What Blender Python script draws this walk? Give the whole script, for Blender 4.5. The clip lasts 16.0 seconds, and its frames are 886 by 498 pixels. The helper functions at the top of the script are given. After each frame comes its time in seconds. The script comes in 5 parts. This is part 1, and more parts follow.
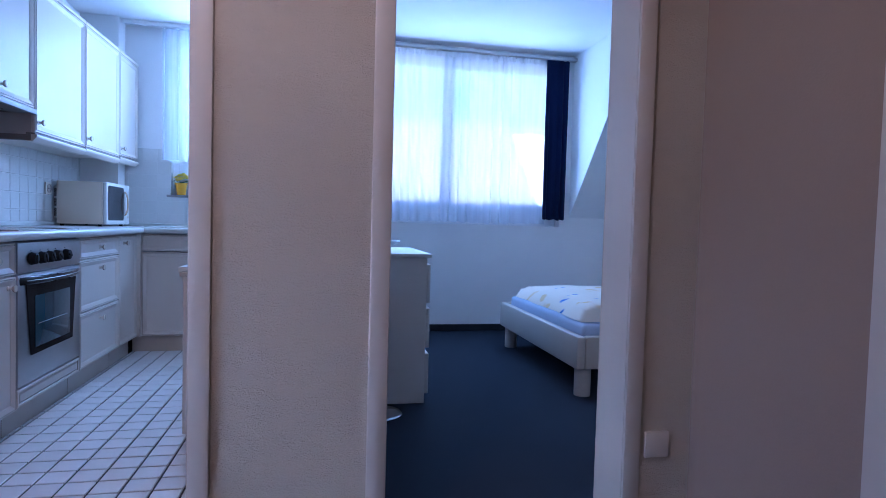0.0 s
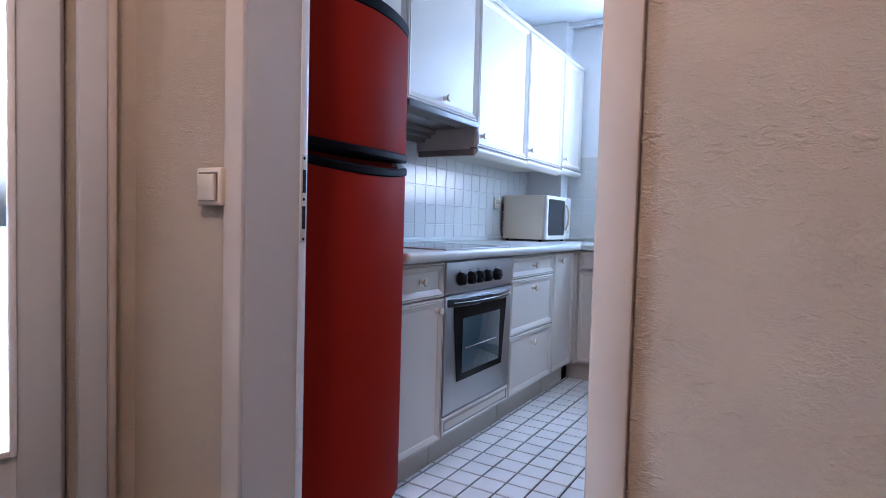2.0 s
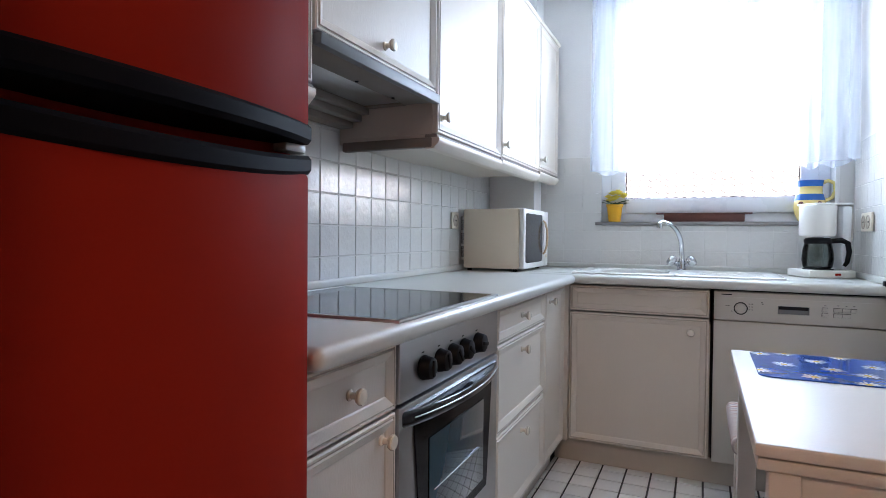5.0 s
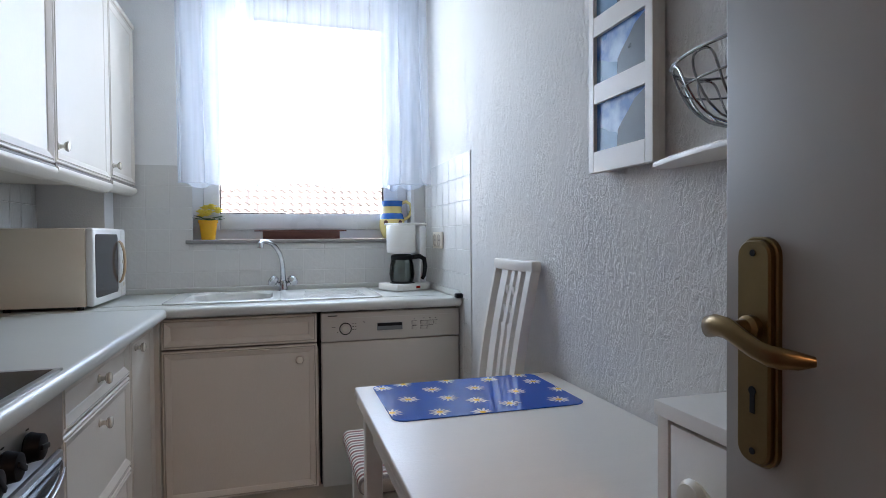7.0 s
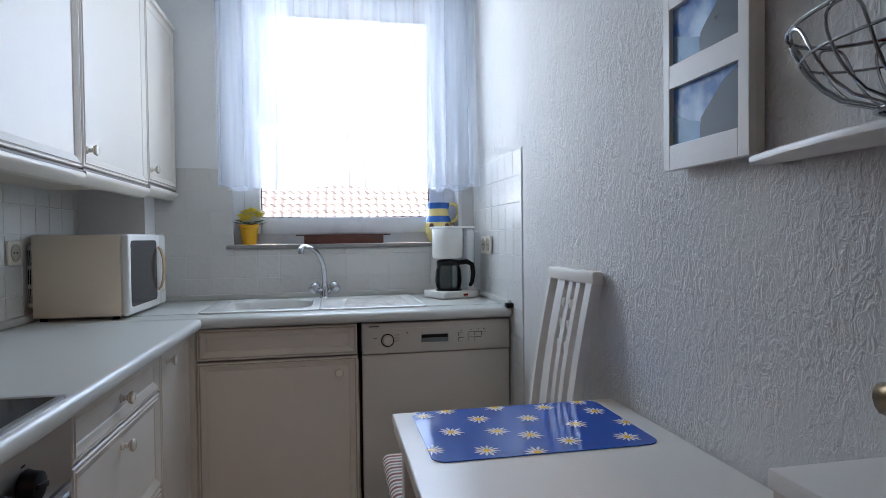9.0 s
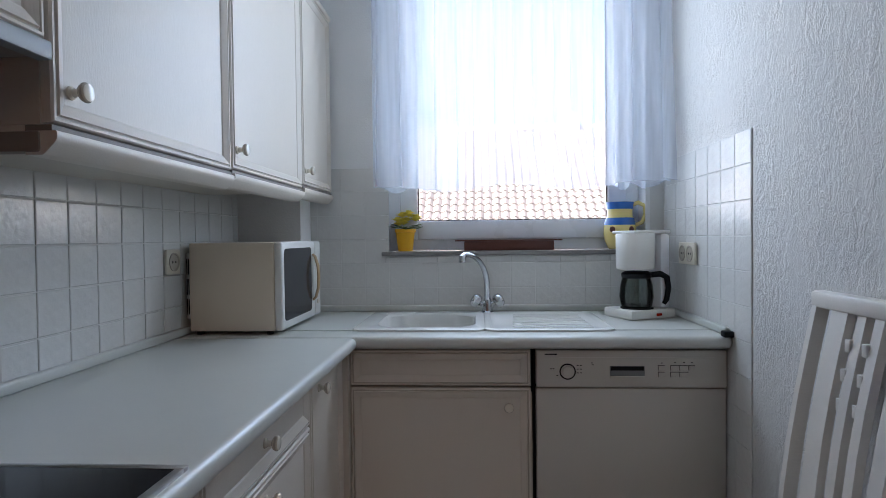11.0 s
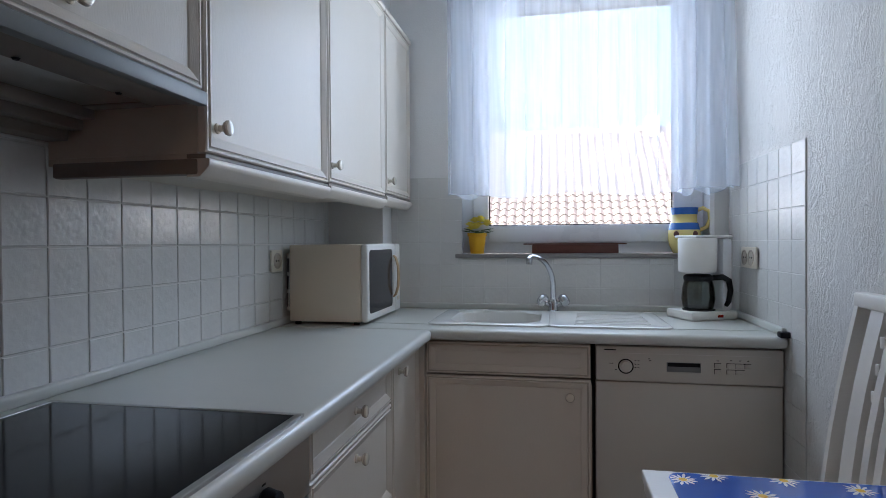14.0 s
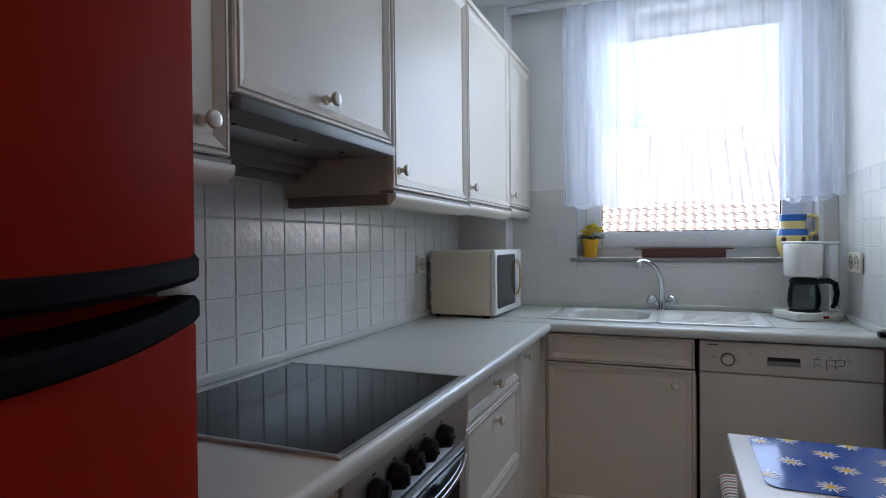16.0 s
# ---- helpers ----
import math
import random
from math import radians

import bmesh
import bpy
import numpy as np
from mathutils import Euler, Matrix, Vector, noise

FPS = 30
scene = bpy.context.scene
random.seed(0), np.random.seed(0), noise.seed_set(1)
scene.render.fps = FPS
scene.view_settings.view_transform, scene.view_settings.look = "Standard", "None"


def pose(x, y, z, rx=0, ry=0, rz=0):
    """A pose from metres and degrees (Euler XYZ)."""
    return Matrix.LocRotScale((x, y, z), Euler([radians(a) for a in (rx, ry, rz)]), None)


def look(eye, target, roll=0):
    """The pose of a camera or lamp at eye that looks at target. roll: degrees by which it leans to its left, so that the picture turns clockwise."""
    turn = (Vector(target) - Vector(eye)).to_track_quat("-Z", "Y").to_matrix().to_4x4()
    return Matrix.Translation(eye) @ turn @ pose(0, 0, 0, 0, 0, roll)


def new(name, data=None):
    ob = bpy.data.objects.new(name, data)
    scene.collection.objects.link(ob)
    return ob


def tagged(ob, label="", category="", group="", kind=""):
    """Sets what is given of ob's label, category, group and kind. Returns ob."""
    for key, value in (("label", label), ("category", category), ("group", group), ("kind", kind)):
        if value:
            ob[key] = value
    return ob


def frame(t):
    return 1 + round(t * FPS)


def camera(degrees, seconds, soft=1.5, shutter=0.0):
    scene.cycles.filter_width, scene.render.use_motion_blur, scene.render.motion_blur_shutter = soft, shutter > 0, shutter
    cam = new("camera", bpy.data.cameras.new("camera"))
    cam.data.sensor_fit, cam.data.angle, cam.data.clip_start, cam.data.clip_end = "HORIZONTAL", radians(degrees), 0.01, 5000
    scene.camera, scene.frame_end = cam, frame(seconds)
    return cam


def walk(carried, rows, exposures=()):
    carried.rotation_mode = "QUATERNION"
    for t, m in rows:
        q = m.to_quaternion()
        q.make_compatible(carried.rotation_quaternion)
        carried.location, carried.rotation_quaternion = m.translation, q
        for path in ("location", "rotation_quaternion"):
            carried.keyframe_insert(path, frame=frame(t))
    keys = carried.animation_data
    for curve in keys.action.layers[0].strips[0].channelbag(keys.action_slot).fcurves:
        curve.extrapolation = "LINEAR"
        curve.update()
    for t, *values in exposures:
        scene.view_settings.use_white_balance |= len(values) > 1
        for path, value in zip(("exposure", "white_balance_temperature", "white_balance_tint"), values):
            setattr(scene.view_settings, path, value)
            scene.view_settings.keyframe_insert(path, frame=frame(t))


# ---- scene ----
cam = camera(75.3, 16.0, soft=0.8)
METRES, EYE, TILT, LEAN, TURN = 3.66, 0.97, 0.0, 0.0, -11.6
ROWS = [
    (0.0, 0.0, 0.0, 0.0, 0.06, -2.4, -1.55),
    (0.5, -0.0077, 0.0543, -0.0014, 7.98, -2.26, -1.45),
    (1.0, -0.0235, 0.1103, 0.0041, 18.37, -2.34, -2.55),
    (1.5, -0.0422, 0.1579, 0.0086, 33.36, -2.65, -3.2),
    (2.0, -0.0731, 0.2043, 0.0088, 42.79, -2.59, -1.59),
    (2.5, -0.1059, 0.2452, 0.0095, 43.94, -2.36, -0.96),
    (3.0, -0.1467, 0.2919, 0.0129, 45.13, -1.99, -1.03),
    (5.5, -0.3135, 0.4381, 0.0326, 28.61, -1.18, -0.56),
    (6.0, -0.3333, 0.4549, 0.04, 18.02, -1.05, -0.56),
    (6.5, -0.3368, 0.4677, 0.0487, 4.06, -0.99, 0.12),
    (7.0, -0.33, 0.4815, 0.052, -4.41, -1.19, 0.47),
    (7.5, -0.3295, 0.4847, 0.0529, -5.84, -1.17, 0.55),
    (8.0, -0.3287, 0.4882, 0.0522, -5.66, -1.18, 0.62),
    (8.5, -0.324, 0.5067, 0.0549, -3.85, -1.19, 0.69),
    (9.0, -0.3244, 0.5307, 0.0578, 0.62, -1.17, 0.67),
    (9.5, -0.3362, 0.5559, 0.0576, 5.24, -1.17, 0.62),
    (12.0, -0.376, 0.6522, 0.0718, 19.53, -1.1, 0.61),
    (12.5, -0.3778, 0.6497, 0.0689, 21.41, -0.95, 0.54),
    (13.0, -0.3722, 0.6339, 0.067, 21.91, -0.89, 0.63),
    (13.5, -0.3612, 0.604, 0.0651, 22.15, -0.77, 0.5),
    (14.0, -0.3437, 0.5789, 0.0661, 22.49, -0.69, 0.37),
    (14.5, -0.3283, 0.5565, 0.068, 22.78, -0.75, 0.38),
    (15.0, -0.3265, 0.5297, 0.0702, 25.4, -0.64, 0.57),
    (15.5, -0.3198, 0.5025, 0.0714, 29.65, -0.6, 0.57),
    (16.0, -0.3095, 0.4725, 0.074, 33.32, -0.6, 0.56),
]
EXPOSURES = [(0.0, 1.94, 4000, 18), (1.0, 2.2, 4400, 17), (2.0, 2.5, 4750, 15), (2.5, 2.58, 4930, 14), (3.0, 2.62, 5200, 14), (5.5, 2.2, 5900, 14), (7.0, 1.76, 5950, 13), (9.0, 1.50, 5900, 13), (12.5, 1.12, 5850, 13), (15.0, 1.23, 5900, 13), (16.0, 1.30, 5900, 13)]
walk(cam, [(t, pose(0.05, -5.03, EYE, TILT, LEAN, TURN) @ pose(METRES * x, METRES * y, METRES * z, 90 + pitch, roll, yaw)) for t, x, y, z, yaw, pitch, roll in ROWS],
     exposures=EXPOSURES)

# ---------------------------------------------------------------- light
world = bpy.data.worlds.new("sky")
scene.world = world
world.use_nodes = True
wn = world.node_tree.nodes
sky = wn.new("ShaderNodeTexSky")
sky.sky_type = "NISHITA"
sky.sun_disc = False
sky.sun_elevation, sky.sun_rotation = radians(37), radians(228)
sky.air_density, sky.dust_density, sky.ozone_density = 0.6, 9.0, 0.6
wn["Background"].inputs["Strength"].default_value = 0.42
world.node_tree.links.new(sky.outputs[0], wn["Background"].inputs["Color"])

sun_data = bpy.data.lights.new("sun", "SUN")
sun_data.energy, sun_data.angle, sun_data.color = 1.7, radians(0.5), (1.0, 0.95, 0.88)
sun = new("sun", sun_data)
sun.matrix_basis = look((-11, -6, 11), (0, 4, 0))

# Area lamps added at the kitchen window to stand in for sky light
window_data = bpy.data.lights.new("window_fill", "AREA")
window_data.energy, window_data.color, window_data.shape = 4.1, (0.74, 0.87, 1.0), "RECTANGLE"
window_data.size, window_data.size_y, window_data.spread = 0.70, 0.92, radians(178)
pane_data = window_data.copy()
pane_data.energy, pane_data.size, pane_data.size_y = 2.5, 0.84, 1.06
pane_fill = new("pane_fill", pane_data)
pane_fill.matrix_basis = look((-0.64, 0.088, 1.80), (-0.64, -2.0, 1.80))
# This one hangs inside the room, in front of the curtain
window_fill = new("window_fill", window_data)
window_fill.matrix_basis = look((-0.69, -0.122, 1.90), (-0.69, -2.0, 1.90))

# Lamp added on the room side of the bedroom curtain for daylight
bedroom_data = window_data.copy()
bedroom_data.spread = radians(180)
bedroom_data.energy, bedroom_data.size, bedroom_data.size_y = 5.4, 1.75, 1.35
bedroom_fill = new("bedroom_fill", bedroom_data)
bedroom_fill.matrix_basis = look((1.26, -0.02, 1.74), (1.26, -2.0, 1.74))

LAMP_X, LAMP_Y = -0.5, -4.45
hall_data = bpy.data.lights.new("hall_bulb", "POINT")
hall_data.energy, hall_data.color, hall_data.shadow_soft_size = 7.9, (1.0, 0.60, 0.37), 0.14
hall_bulb = new("hall_bulb", hall_data)
hall_bulb.location = (LAMP_X, LAMP_Y, 2.36)

# ---------------------------------------------------------------- materials
def mat(name, color, rough=0.5, metal=0.0, vary=0.06, scale=6.0, grain=0.0, grain_scale=180.0, bump=0.0, bump_scale=60.0,
        stretch=(1, 1, 1), coat=0.0, piece=0.0, spec=0.5, rough_vary=0.08):
    m = bpy.data.materials.new(name)
    m.use_nodes = True
    n, l = m.node_tree.nodes, m.node_tree.links
    b = n["Principled BSDF"]
    b.inputs["Roughness"].default_value, b.inputs["Metallic"].default_value = rough, metal
    b.inputs["Coat Weight"].default_value, b.inputs["Specular IOR Level"].default_value = coat, spec
    co = n.new("ShaderNodeTexCoord")
    mp = n.new("ShaderNodeMapping")
    mp.inputs["Scale"].default_value = stretch
    l.new(co.outputs["Object"], mp.inputs["Vector"])
    big = n.new("ShaderNodeTexNoise")
    big.inputs["Scale"].default_value, big.inputs["Detail"].default_value = scale, 4.0
    l.new(mp.outputs[0], big.inputs["Vector"])
    fine = n.new("ShaderNodeTexNoise")
    fine.inputs["Scale"].default_value, fine.inputs["Detail"].default_value = grain_scale, 3.0
    l.new(mp.outputs[0], fine.inputs["Vector"])
    total = n.new("ShaderNodeMath"); total.operation = "MULTIPLY_ADD"
    l.new(big.outputs["Fac"], total.inputs[0])
    total.inputs[1].default_value = 2 * vary
    total.inputs[2].default_value = 1 - vary
    g = n.new("ShaderNodeMath"); g.operation = "MULTIPLY_ADD"
    l.new(fine.outputs["Fac"], g.inputs[0])
    g.inputs[1].default_value = 2 * grain
    l.new(total.outputs[0], g.inputs[2])
    value = g
    if piece:
        info = n.new("ShaderNodeObjectInfo")
        p = n.new("ShaderNodeMath"); p.operation = "MULTIPLY_ADD"
        l.new(info.outputs["Random"], p.inputs[0])
        p.inputs[1].default_value = piece
        l.new(g.outputs[0], p.inputs[2])
        value = p
    hsv = n.new("ShaderNodeHueSaturation")
    hsv.inputs["Color"].default_value = (*color, 1)
    off = n.new("ShaderNodeMath"); off.operation = "SUBTRACT"
    off.inputs[1].default_value = grain + piece / 2
    l.new(value.outputs[0], off.inputs[0])
    l.new(off.outputs[0], hsv.inputs["Value"])
    l.new(hsv.outputs[0], b.inputs["Base Color"])
    r = n.new("ShaderNodeMath"); r.operation = "MULTIPLY_ADD"
    l.new(big.outputs["Fac"], r.inputs[0])
    r.inputs[1].default_value = 2 * rough_vary
    r.inputs[2].default_value = max(0.02, rough - rough_vary)
    l.new(r.outputs[0], b.inputs["Roughness"])
    if bump:
        bn = n.new("ShaderNodeTexNoise")
        bn.inputs["Scale"].default_value, bn.inputs["Detail"].default_value = bump_scale, 4.0
        l.new(mp.outputs[0], bn.inputs["Vector"])
        bu = n.new("ShaderNodeBump")
        bu.inputs["Strength"].default_value, bu.inputs["Distance"].default_value = min(1, bump), 0.004
        l.new(bn.outputs["Fac"], bu.inputs["Height"])
        l.new(bu.outputs[0], b.inputs["Normal"])
    return m


def glass(name, color=(1, 1, 1), rough=0.0, mix=0.12):
    """A thin clear pane: see-through with a mirror gloss."""
    m = bpy.data.materials.new(name)
    m.use_nodes = True
    n, l = m.node_tree.nodes, m.node_tree.links
    n.remove(n["Principled BSDF"])
    t = n.new("ShaderNodeBsdfTransparent"); t.inputs[0].default_value = (*color, 1)
    g = n.new("ShaderNodeBsdfGlossy"); g.inputs["Roughness"].default_value = rough
    f = n.new("ShaderNodeFresnel"); f.inputs[0].default_value = 1.5
    x = n.new("ShaderNodeMixShader")
    l.new(f.outputs[0], x.inputs[0]); l.new(t.outputs[0], x.inputs[1]); l.new(g.outputs[0], x.inputs[2])
    l.new(x.outputs[0], n["Material Output"].inputs[0])
    return m


def sheer(name, color, clear):
    """Thin woven curtain: part holes, part scattering thread."""
    m = bpy.data.materials.new(name)
    m.use_nodes = True
    n, l = m.node_tree.nodes, m.node_tree.links
    n.remove(n["Principled BSDF"])
    t = n.new("ShaderNodeBsdfTransparent")
    d = n.new("ShaderNodeBsdfDiffuse"); d.inputs[0].default_value = (*color, 1)
    s = n.new("ShaderNodeBsdfTranslucent"); s.inputs[0].default_value = (*color, 1)
    a = n.new("ShaderNodeMixShader"); a.inputs[0].default_value = 0.55
    l.new(d.outputs[0], a.inputs[1]); l.new(s.outputs[0], a.inputs[2])
    co = n.new("ShaderNodeTexCoord")
    no = n.new("ShaderNodeTexNoise"); no.inputs["Scale"].default_value = 35
    mp = n.new("ShaderNodeMapping"); mp.inputs["Scale"].default_value = (1, 1, 0.05)
    l.new(co.outputs["Object"], mp.inputs[0]); l.new(mp.outputs[0], no.inputs["Vector"])
    k = n.new("ShaderNodeMath"); k.operation = "MULTIPLY_ADD"
    l.new(no.outputs["Fac"], k.inputs[0]); k.inputs[1].default_value = -0.2; k.inputs[2].default_value = 1 - clear + 0.1
    b = n.new("ShaderNodeMixShader")
    l.new(k.outputs[0], b.inputs[0]); l.new(t.outputs[0], b.inputs[1]); l.new(a.outputs[0], b.inputs[2])
    l.new(b.outputs[0], n["Material Output"].inputs[0])
    return m


def plaster(name, color, height, scale, stretch=(1, 1, 1), band=(0.46, 0.62)):
    """Painted textured wall: scratched relief in the paint."""
    m = mat(name, color, rough=0.75, vary=0.04, scale=1.3, rough_vary=0.05)
    n, l = m.node_tree.nodes, m.node_tree.links
    co = n.new("ShaderNodeTexCoord")
    mp = n.new("ShaderNodeMapping"); mp.inputs["Scale"].default_value = stretch
    l.new(co.outputs["Object"], mp.inputs[0])
    a = n.new("ShaderNodeTexNoise"); a.inputs["Scale"].default_value = scale; a.inputs["Detail"].default_value = 3; a.inputs["Distortion"].default_value = 1.2
    l.new(mp.outputs[0], a.inputs["Vector"])
    ridge = n.new("ShaderNodeValToRGB")
    ridge.color_ramp.elements[0].position, ridge.color_ramp.elements[1].position = band
    l.new(a.outputs["Fac"], ridge.inputs[0])
    f = n.new("ShaderNodeTexNoise"); f.inputs["Scale"].default_value = scale * 5
    l.new(mp.outputs[0], f.inputs["Vector"])
    flake = n.new("ShaderNodeTexNoise"); flake.inputs["Scale"].default_value = scale * 1.9; flake.inputs["Detail"].default_value = 4; flake.inputs["Distortion"].default_value = 2.2
    l.new(mp.outputs[0], flake.inputs["Vector"])
    step = n.new("ShaderNodeValToRGB")
    step.color_ramp.elements[0].position, step.color_ramp.elements[1].position = 0.47, 0.55
    l.new(flake.outputs["Fac"], step.inputs[0])
    both = n.new("ShaderNodeMath"); both.operation = "MULTIPLY_ADD"; both.inputs[1].default_value = 0.6
    l.new(step.outputs[0], both.inputs[0]); l.new(ridge.outputs[0], both.inputs[2])
    add = n.new("ShaderNodeMath"); add.operation = "MULTIPLY_ADD"; add.inputs[1].default_value = 0.3
    l.new(f.outputs["Fac"], add.inputs[0]); l.new(both.outputs[0], add.inputs[2])
    patch = n.new("ShaderNodeTexNoise"); patch.inputs["Scale"].default_value = scale * 0.22; patch.inputs["Detail"].default_value = 2
    l.new(mp.outputs[0], patch.inputs["Vector"])
    worn = n.new("ShaderNodeMapRange")
    worn.inputs["From Min"].default_value, worn.inputs["From Max"].default_value, worn.inputs["To Min"].default_value = 0.35, 0.6, 0.25
    l.new(patch.outputs["Fac"], worn.inputs["Value"])
    relief = n.new("ShaderNodeMath"); relief.operation = "MULTIPLY"
    l.new(add.outputs[0], relief.inputs[0]); l.new(worn.outputs[0], relief.inputs[1])
    bu = n.new("ShaderNodeBump"); bu.inputs["Strength"].default_value = 0.9; bu.inputs["Distance"].default_value = height
    l.new(relief.outputs[0], bu.inputs["Height"])
    l.new(bu.outputs[0], n["Principled BSDF"].inputs["Normal"])
    return m


WALL = plaster("white_textured_plaster", (0.67, 0.645, 0.61), 0.0018, 34, (1, 1, 0.6), (0.44, 0.60))
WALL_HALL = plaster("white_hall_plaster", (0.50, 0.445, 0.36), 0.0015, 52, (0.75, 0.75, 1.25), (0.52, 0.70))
WALL_PLAIN = mat("white_wall_paint", (0.86, 0.85, 0.83), 0.8, bump=0.25, bump_scale=140, vary=0.03)
CEIL = mat("white_ceiling_paint", (0.88, 0.88, 0.87), 0.85, bump=0.2, bump_scale=160, vary=0.03)
TRIM = mat("cream_lacquered_trim", (0.56, 0.515, 0.46), 0.40, vary=0.03, bump=0.05, bump_scale=30, spec=0.35)
# Door lacquer darkened below the trim: grazing-light shade is in the colour
LEAFSHADE = mat("shade_darkened_door_lacquer", (0.29, 0.255, 0.22), 0.42, vary=0.03, bump=0.05, bump_scale=30, spec=0.35)
CAB = mat("white_lacquered_oak", (0.69, 0.625, 0.54), 0.36, spec=0.3, vary=0.02, scale=3, grain=0.012, grain_scale=60, stretch=(3, 3, 0.5), bump=0.10, bump_scale=120, rough_vary=0.0)
CAB_EDGE = mat("cream_cabinet_body", (0.58, 0.52, 0.44), 0.45, vary=0.04)
KNOB = mat("cream_porcelain", (0.78, 0.72, 0.60), 0.18, vary=0.03, coat=0.4)
STEEL = mat("brushed_steel", (0.48, 0.47, 0.46), 0.34, 1.0, vary=0.05, grain=0.05, grain_scale=90, stretch=(1, 1, 14))
CHROME = mat("chrome", (0.60, 0.61, 0.63), 0.12, 1.0, vary=0.02, rough_vary=0.03)
BRASS = mat("worn_brass", (0.20, 0.135, 0.06), 0.34, 1.0, vary=0.12, scale=20, grain=0.05)
BLACK = mat("black_plastic", (0.007, 0.007, 0.009), 0.5, vary=0.1, spec=0.2)
BLACKGLASS = mat("black_ceramic_glass", (0.010, 0.010, 0.012), 0.10, vary=0.1, rough_vary=0.02, spec=0.10)
OVENBLACK = mat("gloss_black_plastic", (0.008, 0.010, 0.014), 0.16, vary=0.1, rough_vary=0.03, coat=0.5)
OVENGLASS = mat("dark_oven_glass", (0.02, 0.06, 0.085), 0.07, vary=0.1, rough_vary=0.03, coat=0.5)
RED = mat("red_lacquer", (0.27, 0.016, 0.007), 0.5, vary=0.05, bump=0.04, bump_scale=160, spec=0.03)
GRIP = mat("matt_black_grip", (0.008, 0.008, 0.010), 0.55, vary=0.1, spec=0.08)
for m in (RED, GRIP):
    m.node_tree.nodes["Principled BSDF"].inputs["IOR"].default_value = 1.27
VISOR = mat("grey_aluminium", (0.19, 0.20, 0.20), 0.4, vary=0.04, spec=0.3)
# Beige taken down in colour for shade under the hood and in joints
SHADEDCASE = mat("shade_darkened_beige", (0.21, 0.18, 0.15), 0.6, vary=0.06)
# Patina brown of the moulding grooves; socket wells use it as painted shade
PATINA_AND_SHADE = mat("brown_patina_and_well_shade", (0.47, 0.41, 0.33), 0.45, vary=0.08)
# East hall wall: its shade is put into a darker taupe colour
HALLSHADE = mat("shade_darkened_wall_paint", (0.285, 0.215, 0.165), 0.8, vary=0.04, bump=0.2, bump_scale=120)
TOP = mat("grey_white_laminate", (0.60, 0.60, 0.555), 0.30, vary=0.07, scale=5, rough_vary=0.02, grain=0.03, bump=0.04, bump_scale=90)
SINK = mat("white_composite", (0.70, 0.69, 0.65), 0.25, vary=0.02, coat=0.2)
TILE = mat("white_wall_tile", (0.71, 0.695, 0.66), 0.20, vary=0.03, bump=0.45, bump_scale=42, piece=0.03, spec=0.55, rough_vary=0.04)
GROUT = mat("grey_grout", (0.70, 0.68, 0.64), 0.9, vary=0.1, bump=0.2)
PALEGROUT = mat("pale_grout", (0.72, 0.705, 0.67), 0.9, vary=0.08, bump=0.2)
FTILE = mat("white_floor_tile", (0.82, 0.80, 0.77), 0.3, vary=0.06, scale=4, bump=0.1, bump_scale=40, piece=0.09)
FGROUT = mat("dark_floor_grout", (0.06, 0.057, 0.055), 0.9, vary=0.2)
CARPET = mat("dark_blue_carpet", (0.030, 0.036, 0.052), 0.95, vary=0.15, grain=0.25, grain_scale=420, bump=0.8, bump_scale=500, spec=0.15)
HALLFLOOR = mat("dark_hall_carpet", (0.05, 0.05, 0.06), 0.95, vary=0.15, grain=0.2, grain_scale=400, bump=0.6, bump_scale=420, spec=0.15)
DARK = mat("dark_baseboard", (0.02, 0.02, 0.024), 0.6)
PVC = mat("white_window_plastic", (0.82, 0.83, 0.84), 0.28, vary=0.02)
SILL = mat("grey_stone_sill", (0.27, 0.25, 0.235), 0.4, vary=0.12, scale=30, grain=0.06)
# White lacquer with the blue of daylight mixed into its colour
DAYLITWHITE = mat("daylight_tinted_white_lacquer", (0.58, 0.61, 0.64), 0.35, vary=0.03, spec=0.4)
PANE = glass("clear_glass")
MWAVE = mat("cream_enamel", (0.74, 0.64, 0.50), 0.4, vary=0.03, bump=0.05, bump_scale=300)
MWFRONT = mat("white_enamel_front", (0.76, 0.74, 0.69), 0.35, vary=0.03)
HANDLEWOOD = mat("tan_handle_wood", (0.44, 0.29, 0.15), 0.4, vary=0.12, grain=0.06, grain_scale=90, stretch=(6, 6, 0.6))
MWINDOW = mat("dark_microwave_window", (0.03, 0.03, 0.034), 0.12, vary=0.1)
SOCKET = mat("ivory_plastic", (0.70, 0.64, 0.52), 0.35, vary=0.03)
WHITE = mat("white_painted_wood", (0.74, 0.69, 0.62), 0.36, vary=0.03, grain=0.02, grain_scale=60, stretch=(0.5, 6, 6), bump=0.12, bump_scale=60)
APPL = mat("white_appliance", (0.58, 0.55, 0.49), 0.34, vary=0.02)
YELLOW = mat("yellow_plastic", (0.80, 0.42, 0.01), 0.4, vary=0.06)
PETAL = mat("yellow_petals", (0.95, 0.82, 0.16), 0.7, vary=0.15, scale=40)
LEAF = mat("green_leaves", (0.035, 0.10, 0.035), 0.6, vary=0.3, scale=40)
CERAMIC = mat("pale_yellow_ceramic", (0.80, 0.66, 0.24), 0.2, vary=0.06, coat=0.4)
CBLUE = mat("blue_glaze", (0.035, 0.15, 0.50), 0.2, vary=0.1, coat=0.4)
BROWN = mat("brown_wood", (0.13, 0.045, 0.03), 0.45, vary=0.15, grain=0.08, grain_scale=60, stretch=(0.5, 8, 8))
